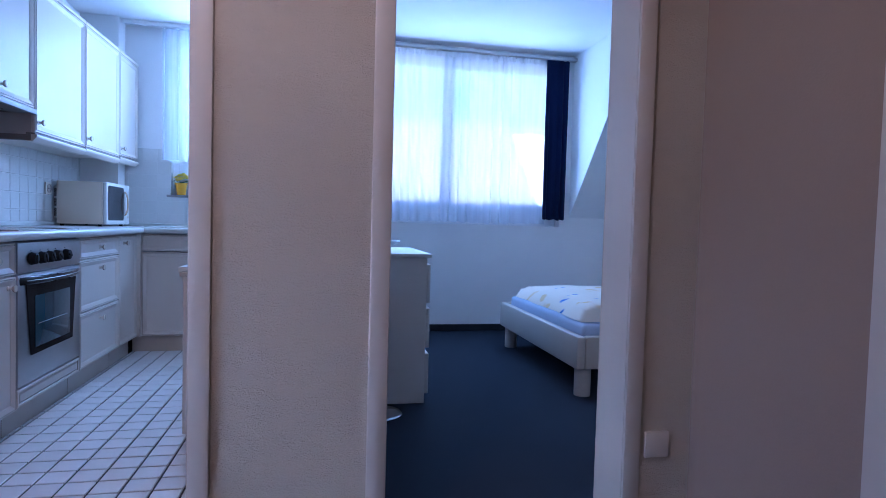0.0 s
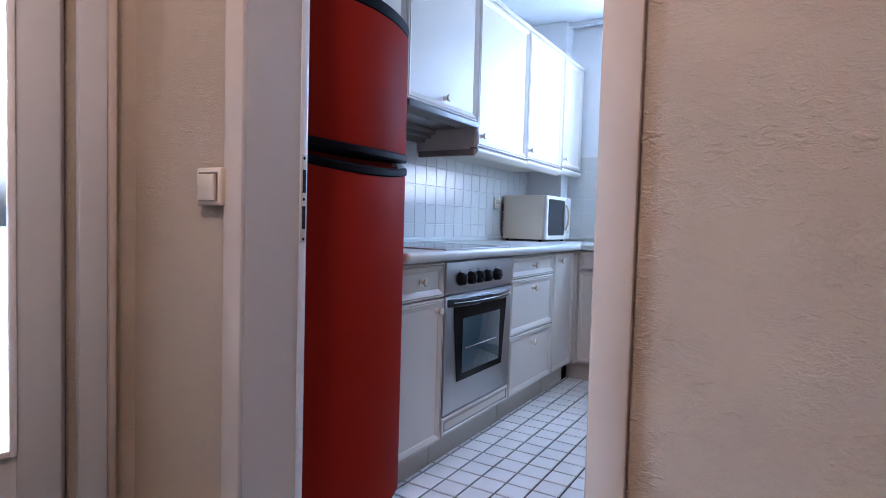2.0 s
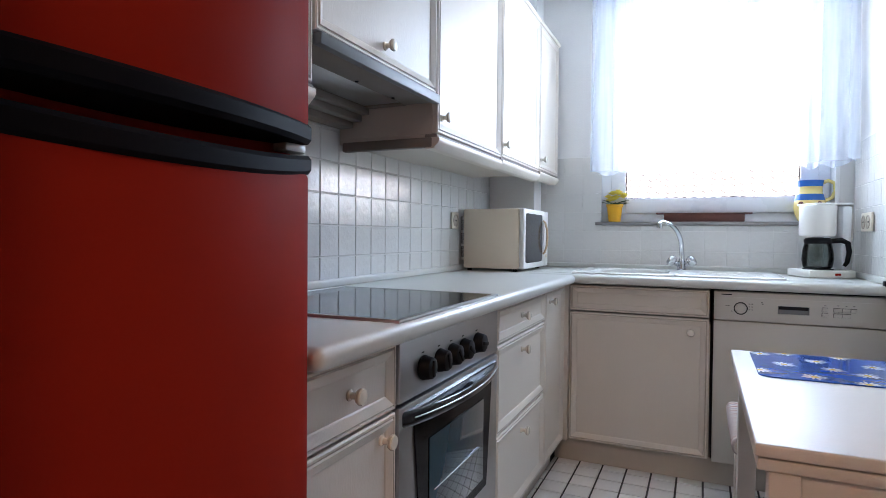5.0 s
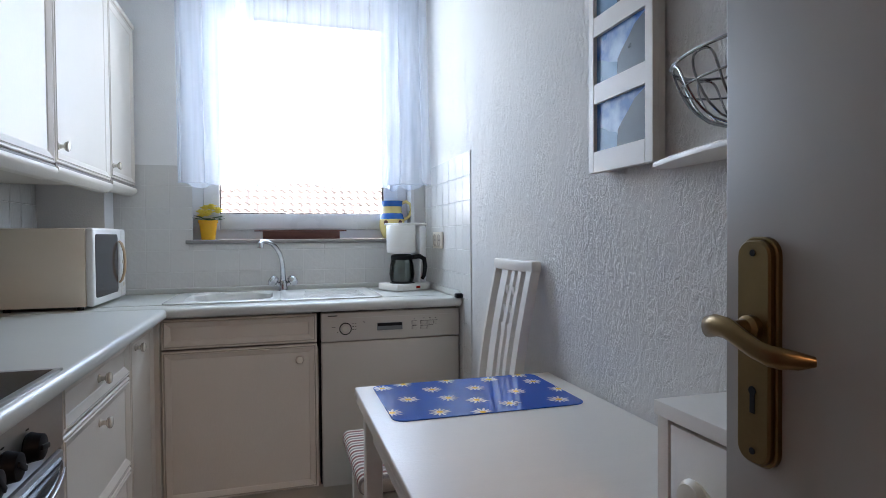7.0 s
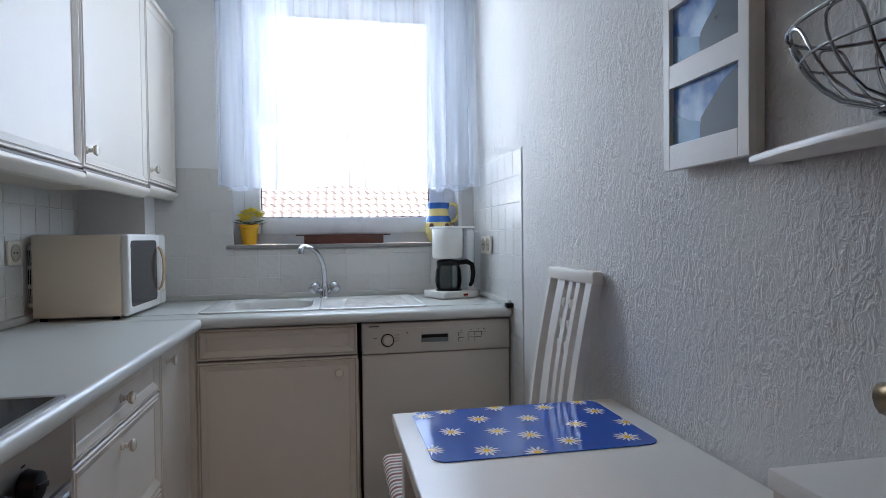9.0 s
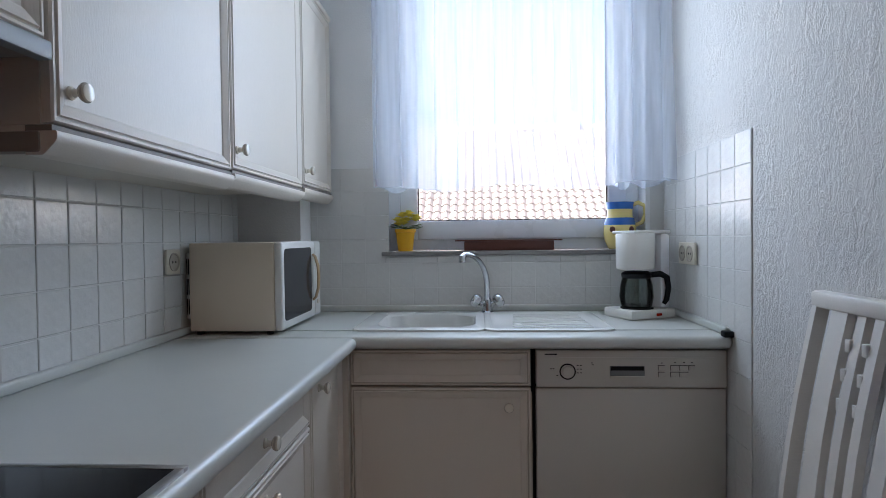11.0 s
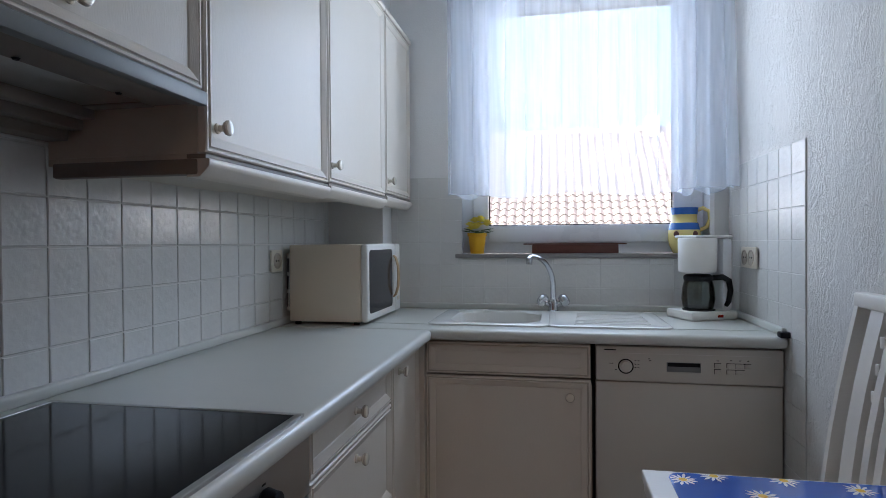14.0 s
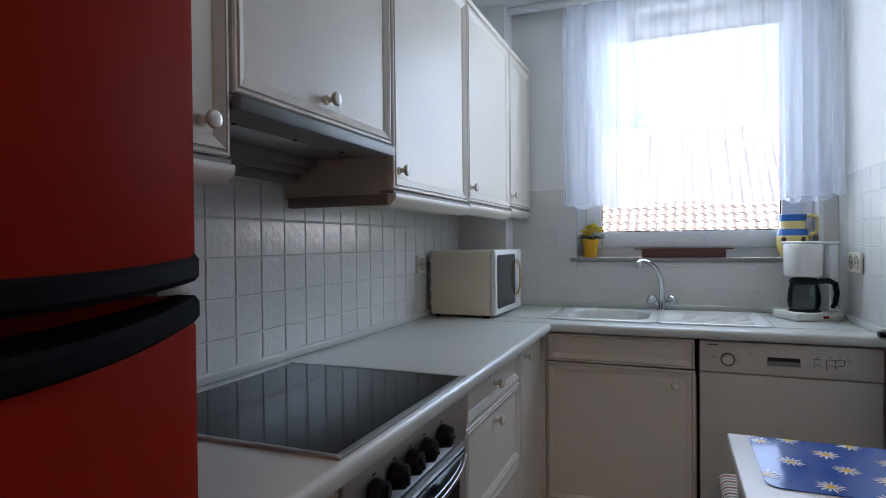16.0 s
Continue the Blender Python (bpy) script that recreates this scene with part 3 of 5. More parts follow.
for x0, x1, z0, z1 in ((-0.225, -0.206, 0.783, 0.797), (-0.225, -0.206, 0.762, 0.776), (-0.186, -0.160, 0.783, 0.797), (-0.158, -0.132, 0.783, 0.797), (-0.130, -0.112, 0.783, 0.797), (-0.186, -0.160, 0.762, 0.776), (-0.158, -0.132, 0.762, 0.776)):
    b = part("button", one(x0, x1, kf - 0.003, kf, z0, z1, bevel=0.0008), APPL, cp)
    part("joint", one(x0 - 0.0016, x1 + 0.0004, kf - 0.0008, kf, z0 - 0.0004, z1 + 0.0016), BLACK, b, "dark joint round the button", soft=False)
for x, z in ((-0.565, 0.787), (-0.557, 0.787), (-0.545, 0.765), (-0.480, 0.798), (-0.470, 0.798), (-0.480, 0.786), (-0.470, 0.786), (-0.480, 0.774), (-0.470, 0.774), (-0.435, 0.806), (-0.432, 0.800), (-0.215, 0.806), (-0.173, 0.808), (-0.145, 0.808), (-0.12, 0.808)):
    part("print_mark", one(x - 0.003, x + 0.003, kf - 0.0006, kf, z - 0.0012, z + 0.0012), BLACK, cp, soft=False)

# worktop
t = thing("worktop", (-1.5, -1.3, 0.855), "grey-white laminate worktop with rounded edge, running round the corner", "worktop")
def slab(x0, x1, y0, y1):
    return one(x0, x1, y0, y1, 0.855, 0.895, bevel=0.017, seg=5)
part("long_run", slab(-1.80, -1.19, -2.605, -0.668), TOP, t)
bm = slab(-1.80, -0.004, -0.666, -0.52)
for r in ((-1.80, -1.17, -0.521, 0), (-0.80, -0.004, -0.521, 0), (-1.171, -0.799, -0.13, 0)):
    box(bm, r[0], r[1], r[2], r[3], 0.856, 0.895)
part("window_run", bm, TOP, t)
part("end_cap", one(-0.035, -0.003, -0.672, -0.640, 0.893, 0.912, bevel=0.004), BLACK, t, "dark end cap of the upstand")
for r in ((-1.80, -1.778, -2.60, -0.152), (-1.53, -0.004, -0.022, 0), (-0.022, -0.003, -0.64, -0.023)):
    part("upstand", one(*r, 0.894, 0.922, bevel=0.007, seg=3), TOP, t, "narrow laminate upstand")

# hob
t = thing("hob", (-1.47, -2.02, 0.895), "black glass ceramic hob with pale metal rim", "hob")
part("rim", boxes((-1.745, -1.205, -2.325, -2.311, 0.893, 0.901), (-1.745, -1.205, -1.735, -1.721, 0.893, 0.901), (-1.745, -1.731, -2.311, -1.735, 0.893, 0.901), (-1.219, -1.205, -2.311, -1.735, 0.893, 0.901), bevel=0.002), STEEL, t, "pale brushed rim")
part("glass", one(-1.732, -1.218, -2.312, -1.734, 0.893, 0.900), BLACKGLASS, t, soft=False)

# sink
t = thing("sink", (-0.78, -0.3, 0.895), "white inset sink with drainer below the window", "sink")
bm = loft(bmesh.new(), [ring(-1.235, -0.775, -0.56, -0.085, 0.04, 0.896), ring(-1.235, -0.775, -0.56, -0.085, 0.04, 0.901), ring(-1.228, -0.782, -0.552, -0.092, 0.036, 0.904), ring(-1.165, -0.805, -0.515, -0.135, 0.10, 0.903), ring(-1.158, -0.812, -0.508, -0.142, 0.10, 0.895), ring(-1.145, -0.825, -0.495, -0.155, 0.09, 0.76), ring(-1.11, -0.86, -0.46, -0.19, 0.07, 0.75)], cap0=False)
part("bowl", bm, SINK, t, "rounded white bowl")
bm = loft(bmesh.new(), [ring(-0.776, -0.335, -0.56, -0.085, 0.04, 0.896), ring(-0.776, -0.335, -0.56, -0.085, 0.04, 0.901), ring(-0.770, -0.342, -0.552, -0.092, 0.036, 0.904), ring(-0.755, -0.358, -0.535, -0.11, 0.04, 0.903), ring(-0.750, -0.363, -0.530, -0.115, 0.04, 0.899)])
dr = part("drainer", bm, SINK, t, "ribbed white drainer")
for k in range(9):
    part("rib", one(-0.68 + 0.003 * k, -0.40, -0.50 + 0.04 * k, -0.485 + 0.04 * k, 0.898, 0.9008, bevel=0.001), SINK, dr)
part("drain", lathe(bmesh.new(), [(0.03, 0), (0.03, 0.003), (0.02, 0.004), (0.018, 0.002)], pose(-0.985, -0.32, 0.75), 20), CHROME, t)

# tap
TX, TY = -0.758, -0.095
t = thing("tap", (TX, TY, 0.903), "chrome mixer tap with two crystal handles and swan neck", "tap")
part("base", lathe(bmesh.new(), [(0.030, 0), (0.030, 0.006), (0.022, 0.012), (0.020, 0.035), (0.018, 0.052), (0.014, 0.060)], pose(TX, TY, 0.895), 20), CHROME, t)
pts = [(0, 0, 0.945), (0, -0.002, 0.985), (-0.001, -0.006, 1.02), (-0.005, -0.014, 1.055), (-0.016, -0.032, 1.09), (-0.034, -0.06, 1.118), (-0.056, -0.094, 1.137), (-0.078, -0.128, 1.146), (-0.092, -0.150, 1.145), (-0.099, -0.161, 1.136), (-0.100, -0.163, 1.115)]
part("spout", tube(bmesh.new(), [(TX + a, TY + b, c) for a, b, c in pts], [0.014, 0.013, 0.0125, 0.012, 0.0115, 0.011, 0.0108, 0.011, 0.012, 0.0135, 0.0135], 12), CHROME, t)
for s in (-1, 1):
    hm = Matrix.Translation((TX, TY, 0.918)) @ pose(0, 0, 0, 0, 56 * s, 0)
    part("arm", lathe(bmesh.new(), [(0.011, 0.0), (0.011, 0.035), (0.013, 0.04)], hm, 12), CHROME, t)
    part("handle", lathe(bmesh.new(), [(0.013, 0.036), (0.025, 0.041), (0.030, 0.055), (0.027, 0.069), (0.018, 0.077), (0.006, 0.079)], hm, 8), CHROME, t, "faceted crystal and chrome handle")

# upper cabinets
UX = -1.448
def upper(y0, y1, z0, ku, label, rail=True):
    t = thing("wall_cabinet", (-1.62, (y0 + y1) / 2, z0), label, "cabinet", "kitchen wall units")
    back = -1.795 if y1 < -0.2 else -1.525
    part("body", one(back, UX, y0 + 0.001, y1 - 0.001, z0, 2.15), CAB_EDGE, t, soft=False)
    w = y1 - y0 - 0.006
    m = facing_x(UX + 0.001, y0 + 0.003, z0 + 0.003)
    d = part("door", front(w, 2.147 - z0, m), CAB, t, "white framed wooden door", soft=False)
    knob(m @ Matrix.Translation((ku * w, 0.055, 0.0095)), d)
    part("cornice", one(back, UX + 0.026, y0 + 0.001, y1 - 0.001, 2.151, 2.172, bevel=0.004), CAB, t)
    if rail:
        x1, top, low = UX + 0.026, z0 - 0.010, z0 - 0.046
        strip = loft(bmesh.new(), [[(x1 - 0.05, y, top), (x1 - 0.002, y, top), (x1, y, top - 0.003), (x1, y, top - 0.012), (x1 - 0.004, y, top - 0.018), (x1 - 0.020, y, low + 0.002), (x1 - 0.024, y, low), (x1 - 0.05, y, low)] for y in (y0 + 0.001, y1 - 0.001)])
        part("light_rail", strip, CAB, t, "cream moulded rail along the bottom")
        part("underside", one(back, x1 - 0.05, y0 + 0.001, y1 - 0.001, z0 - 0.016, z0 - 0.001), CAB_EDGE, t, soft=False)
        # Dark strip drawn as the gap's shadow over the rail
        part("rail_gap_shade", one(x1 - 0.05, x1 - 0.008, y0 + 0.001, y1 - 0.001, top, z0 - 0.001), SHADEDCASE, t, "dark strip as painted shadow above the rail", soft=False)
        if y0 < -1.6:
            part("end_rail", one(back + 0.012, x1 - 0.026, y0 - 0.003, y0 + 0.022, low + 0.004, top, bevel=0.005), SHADEDCASE, t, "dull end return of the rail")
    return t
upper(-2.60, -2.305, 1.391, 0.80, "white framed wall cabinet beside the fridge")
upper(-2.30, -1.680, 1.510, 0.50, "white framed wall cabinet above the cooker hood", rail=False)
upper(-1.675, -1.045, 1.391, 0.08, "white framed wall cabinet with round knob")
upper(-1.042, -0.440, 1.397, 0.08, "white framed wall cabinet with round knob")
upper(-0.437, -0.02, 1.412, 0.16, "narrow white framed wall cabinet by the window")

# cooker hood
t = thing("cooker_hood", (-1.62, -1.99, 1.47), "pale grey built-in cooker hood under the wall cabinet", "cooker hood")
part("visor", one(-1.437, -1.413, -2.30, -1.690, 1.478, 1.506, bevel=0.004), VISOR, t, "grey metal front strip")
part("top_plate", one(-1.79, -1.439, -2.30, -1.690, 1.4945, 1.508), SHADEDCASE, t, soft=False)
for x0, x1, y0, y1, z0 in ((-1.79, -1.736, -2.30, -1.682, 1.425), (-1.735, -1.701, -2.30, -1.682, 1.445), (-1.700, -1.673, -2.30, -1.682, 1.465)):
    part("back_step", one(x0, x1, y0, y1, z0, 1.494, bevel=0.003), SHADEDCASE, t, "stepped beige casing, darkened in colour for shade")
for x0, x1, y0, y1 in ((-1.672, -1.536, -2.30, -2.265), (-1.672, -1.536, -1.717, -1.682), (-1.535, -1.439, -2.30, -1.690)):
    part("filter_frame", one(x0, x1, y0, y1, 1.484, 1.494, bevel=0.002), SHADEDCASE, t)
part("filter", one(-1.670, -1.537, -2.262, -1.720, 1.487, 1.492, bevel=0.001), STEEL, t, "dull metal grease filter")
for k in range(3):
    part("screw", lathe(bmesh.new(), [(0.006, 0), (0.004, 0.003)], pose(-1.518, -2.20 + 0.20 * k, 1.482, 180, 0, 0), 10), BLACK, t)

# fridge
def bowed(y0, y1, z0, z1, x_back, x_side, bow, n=32, bevel=0.005):
    """A door slab with a front that bulges forward in plan."""
    bm = bmesh.new()
    loops = []
    for dz, inset in ((0, bevel), (bevel * 0.3, bevel * 0.3), (bevel, 0)):
        loops.append((z0 + dz, inset))
    for dz, inset in ((bevel, 0), (bevel * 0.3, bevel * 0.3), (0, bevel)):
        loops.append((z1 - dz, inset))
    rows = []
    for z, ins in loops:
        pts = []
        for k in range(n + 1):
            s = k / n
            y = y0 + ins + (y1 - y0 - 2 * ins) * s
            q = 1 - abs(2 * s - 1) ** 2
            edge = 0.003 * max(0, (abs(2 * s - 1) - 0.95) / 0.05) ** 2
            pts.append((x_side + bow * q - edge - ins * 0.6, y, z))
        pts += [(x_back, y1 - ins, z), (x_back, y0 + ins, z)]
        rows.append(pts)
    return loft(bm, rows)
t = thing("fridge", (-1.45, -2.93, 0), "tall red fridge-freezer with black curved handle trims", "fridge")
part("body", one(-1.79, -1.252, -3.166, -2.634, 0.05, 1.655, bevel=0.006), RED, t)
part("foot_plate", one(-1.77, -1.28, -3.156, -2.645, 0, 0.05), BLACK, t)
ld = part("lower_door", bowed(-3.169, -2.622, 0.075, 1.158, -1.266, -1.197, 0.066), RED, t, "red lower door")
ud = part("upper_door", bowed(-3.169, -2.622, 1.212, 1.620, -1.266, -1.197, 0.066), RED, t, "red freezer door")
def trim_band(z_mid0, z_mid1, z_end0, z_end1, x_side, bow):
    """Black grip band whose lower or upper edge sweeps along the door."""
    bm = bmesh.new()
    rows = []
    n = 32
    for k in range(n + 1):
        s = k / n
        q = 1 - abs(2 * s - 1) ** 2
        y = -3.170 + 0.547 * s
        x = x_side + bow * q
        a = z_end0 + (z_mid0 - z_end0) * q
        b = z_end1 + (z_mid1 - z_end1) * q
        rows.append([(-1.25, y, a), (x - 0.006, y, a), (x, y, a + 0.006), (x, y, b - 0.006), (x - 0.006, y, b), (-1.25, y, b)])
    return loft(bm, rows)
part("lower_grip", trim_band(1.136, 1.164, 1.158, 1.186, -1.193, 0.067), GRIP, ld, "black grip band")
part("upper_grip", trim_band(1.192, 1.220, 1.202, 1.232, -1.193, 0.067), GRIP, ud, "black grip band")
part("recess", one(-1.262, -1.222, -3.165, -2.636, 1.150, 1.215), RED, t, "red recess behind the grips")
part("hinge", one(-1.262, -1.200, -2.672, -2.626, 1.188, 1.2005, bevel=0.003), APPL, t, "white hinge plate")
part("top_trim", trim_band(1.618, 1.662, 1.618, 1.662, -1.199, 0.068), GRIP, t, "black top trim")

# ---------------------------------------------------------------- window of the kitchen
w = tagged(mesh_object("window_1", boxes((-1.20, -1.135, 0.11, 0.18, 1.156, 2.42), (-0.145, -0.08, 0.11, 0.18, 1.156, 2.42), (-1.135, -0.145, 0.11, 0.18, 1.156, 1.216), (-1.135, -0.145, 0.11, 0.18, 2.36, 2.42), bevel=0.005), PVC), "white plastic tilt window with a clear pane", kind="structure")
part("sash", boxes((-1.145, -1.066, 0.095, 0.16, 1.205, 2.375), (-0.214, -0.135, 0.095, 0.16, 1.205, 2.375), (-1.066, -0.214, 0.095, 0.16, 1.205, 1.290), (-1.066, -0.214, 0.095, 0.16, 2.312, 2.375), bevel=0.008), PVC, w, "white plastic sash")
p = part("pane", one(-1.07, -0.21, 0.128, 0.134, 1.286, 2.316), PANE, w, soft=False)
p.visible_shadow = False
part("gasket", boxes((-1.066, -1.062, 0.118, 0.128, 1.290, 2.312), (-0.218, -0.214, 0.118, 0.128, 1.290, 2.312), (-1.062, -0.218, 0.118, 0.128, 1.290, 1.294), (-1.062, -0.218, 0.118, 0.128, 2.308, 2.312)), BLACK, w)
part("latch", one(-0.66, -0.62, 0.085, 0.10, 2.335, 2.350, bevel=0.002), BLACK, w)
structure("window_sill", one(-1.215, -0.062, -0.018, 0.11, 1.136, 1.155, bevel=0.004), SILL, "thin grey stone window sill", True)


def drape(x0, x1, z0, z1, y, folds, amp, nx=160, nz=14, seed=1, hem=0.012, wide=0.25, slant=0.0, edge=None, swing=0.0):
    rng = random.Random(seed)
    ph = [(folds * (0.7 + 0.6 * rng.random()), rng.random() * 6.3, amp * (0.4 + 0.6 * rng.random())) for _ in range(4)]
    bm = bmesh.new()
    rows = []
    for j in range(nz + 1):
        v = j / nz
        row = []
        for i in range(nx + 1):
            u = i / nx
            dy = sum(a * math.sin(6.283 * f * u + p + 0.5 * math.sin(2 * v + p)) for f, p, a in ph) * (0.45 + 0.55 * (1 - v))
            dx = wide * sum(a * math.cos(6.283 * f * u + p) for f, p, a in ph) * (0.5 + 0.5 * (1 - v))
            bot = (hem * math.sin(6.283 * 2.3 * u + 1) + 0.35 * dy) * (1 - v)
            out = swing * max(0, (u - 0.8) / 0.2) ** 1.4 * (1 - 0.55 * v)
            row.append(bm.verts.new((x0 + (x1 - slant * v - x0) * u + dx, y + dy - out, z0 + (z1 - z0) * v + bot)))
        rows.append(row)
    for a, b in zip(rows, rows[1:]):
        for i in range(nx):
            bm.faces.new((a[i], a[i + 1], b[i + 1], b[i]))
    if edge:
        side = [r[-1].co.copy() for r in rows[::-1]] if edge == "right" else []
        tube(bm, side + [v.co.copy() for v in (rows[0][::-2] if side else rows[0][::2])], 0.0018, 6)
    return bm


t = thing("curtain", (-0.63, -0.08, 1.42), "short white sheer net curtain across the kitchen window", "curtain")
part("cloth", drape(-1.245, -0.025, 1.425, 2.46, -0.082, 12, 0.016, nx=320, seed=4, wide=1.2, edge="bottom", swing=0.17), SHEER, t)
part("side_fold", drape(-1.245, -0.855, 1.423, 2.46, -0.045, 3.6, 0.009, nx=80, seed=6, wide=0.6, slant=0.07, edge="right"), SHEER_SIDE, t, "gathered edge of the net curtain")
part("side_fold", drape(-0.25, -0.028, 1.420, 2.46, -0.050, 4.0, 0.011, nx=80, seed=8, wide=0.4, edge="bottom", swing=0.14), SHEER_SIDE, t, "gathered edge of the net curtain")
structure("curtain_rail", one(-1.53, -0.005, -0.10, -0.05, 2.470, 2.499, bevel=0.004), PVC, "white curtain rail under the ceiling", True)

# ---------------------------------------------------------------- things on the worktop and sill
t = thing("microwave", (-1.61, -0.39, 0.895), "cream microwave oven with dark door window on the worktop", "microwave")
part("case", one(-1.765, -1.475, -0.625, -0.155, 0.908, 1.205, bevel=0.006), MWAVE, t)
d = part("door", one(-1.475, -1.447, -0.625, -0.235, 0.908, 1.207, bevel=0.010, seg=3), MWFRONT, t)
part("window", loft(bmesh.new(), [[(x, y, z) for y, z in rounded(-0.603, -0.290, 0.938, 1.183, 0.018)] for x in (-1.449, -1.4455)]), MWINDOW, d, "dark door window")
part("control_panel", one(-1.475, -1.447, -0.232, -0.155, 0.908, 1.207, bevel=0.010, seg=3), MWFRONT, t)
part("door_handle", strap(bmesh.new(), [(-1.446, -0.268, 0.975), (-1.436, -0.268, 0.985), (-1.426, -0.268, 1.02), (-1.423, -0.268, 1.065), (-1.426, -0.268, 1.11), (-1.436, -0.268, 1.145), (-1.446, -0.268, 1.155)], (0, 1, 0), ((0.009, 0.004), (0.012, 0.005), (0.013, 0.005), (0.013, 0.005), (0.013, 0.005), (0.012, 0.005), (0.009, 0.004))), HANDLEWOOD, d, "bowed tan wooden handle strip")
for k in range(3):
    part("button", one(-1.4475, -1.4445, -0.212, -0.178, 0.955 + 0.05 * k, 0.972 + 0.05 * k, bevel=0.001), SOCKET, t)
for x in (-1.74, -1.50):
    for y in (-0.60, -0.18):
        part("foot", lathe(bmesh.new(), [(0.012, 0), (0.012, 0.014)], pose(x, y, 0.8952), 12), BLACK, t)
part("rear_housing", one(-1.791, -1.764, -0.600, -0.20, 0.945, 1.172, bevel=0.008, seg=3), MWFRONT, t, "cream rear housing with vent slots")
for g in range(3):
    for k in range(3):
        part("vent", one(-1.786 + 0.006 * k, -1.7835 + 0.006 * k, -0.6015, -0.598, 0.962 + 0.068 * g, 1.016 + 0.068 * g), BLACK, t, soft=False)


def socket(m, gang, label):
    t = thing("socket", m.translation, label, "socket")
    part("plate", box(bmesh.new(), -0.041 * gang, 0.041 * gang, -0.041, 0.041, 0, 0.010, 0.004, m=m), SOCKET, t)
    for g in range(gang):
        c = m @ Matrix.Translation(((g - (gang - 1) / 2) * 0.075, 0, 0.0102))
        # Ivory well coloured brown to stand in for the shade inside it
        r = part("well", lathe(bmesh.new(), [(0.030, 0), (0.030, 0.003), (0.026, 0.003), (0.024, 0.0005)], c, 24), PATINA_AND_SHADE, t, "plug well with shade put into its brown colour")
        for s in (-1, 1):
            part("hole", lathe(bmesh.new(), [(0.004, 0.0), (0.004, 0.0012)], c @ Matrix.Translation((0.0095 * s, 0, 0.0)), 10), BLACK, r)
    return t


socket(axes((-0.009, -0.30, 1.145), (0, -1, 0), (0, 0, 1)), 2, "ivory plastic double socket on the wall tiles")
socket(facing_x(-1.791, -0.69, 1.145), 1, "ivory plastic socket on the wall tiles")

t = thing("coffee_machine", (-0.16, -0.2, 0.895), "white filter coffee machine with glass jug on the worktop", "coffee machine")
cm = Matrix.Translation((-0.165, -0.205, 0.895)) @ pose(0, 0, 0, 0, 0, 24)
part("base", box(bmesh.new(), -0.105, 0.105, -0.085, 0.085, 0.001, 0.036, 0.008, m=cm), MWFRONT, t)
part("switch", box(bmesh.new(), 0.01, 0.035, -0.087, -0.083, 0.012, 0.022, 0.001, m=cm), RED, t, "small red switch")
part("warming_plate", lathe(bmesh.new(), [(0.062, 0.035), (0.062, 0.040), (0.055, 0.041)], cm @ Matrix.Translation((-0.02, -0.01, 0)), 28), BLACK, t)
part("tank", box(bmesh.new(), 0.055, 0.100, -0.06, 0.075, 0.035, 0.325, 0.012, m=cm), PVC, t, "pale water tank column")
part("filter_head", lathe(bmesh.new(), [(0.060, 0.186), (0.070, 0.190), (0.073, 0.20), (0.074, 0.322), (0.07, 0.327)], cm @ Matrix.Translation((-0.022, -0.005, 0)), 32), MWFRONT, t, "round white filter holder")
part("lid", box(bmesh.new(), -0.07, 0.102, -0.062, 0.078, 0.327, 0.338, 0.005, m=cm), MWFRONT, t)
jm = cm @ Matrix.Translation((-0.022, -0.01, 0.042))
pot = part("jug", lathe(bmesh.new(), [(0.050, 0.0), (0.058, 0.006), (0.064, 0.04), (0.060, 0.085), (0.052, 0.115), (0.050, 0.115), (0.058, 0.085), (0.062, 0.04), (0.056, 0.008)], jm, 32), glass("jug_glass", (0.66, 0.69, 0.67)), t, "clear glass jug")
part("lid", lathe(bmesh.new(), [(0.053, 0.112), (0.056, 0.118), (0.056, 0.130), (0.045, 0.138), (0.02, 0.140)], jm, 28), BLACK, pot, "black lid")
hp = [jm @ Vector(p) for p in ((0.045, -0.030, 0.124), (0.075, -0.048, 0.128), (0.095, -0.060, 0.115), (0.100, -0.063, 0.075), (0.094, -0.060, 0.030), (0.085, -0.054, 0.012))]
part("handle", tube(bmesh.new(), hp, [0.011, 0.012, 0.012, 0.011, 0.010, 0.008], 10), BLACK, pot, "black curved handle")

t = thing("flower_pot", (-1.115, 0.03, 1.155), "small orange-yellow pot with artificial yellow flowers on the sill", "flower pot")
part("pot", lathe(bmesh.new(), [(0.031, 0), (0.033, 0.004), (0.042, 0.082), (0.046, 0.084), (0.047, 0.098), (0.043, 0.098), (0.040, 0.080)], pose(-1.115, 0.03, 1.156), 26), YELLOW, t)
rng = random.Random(3)
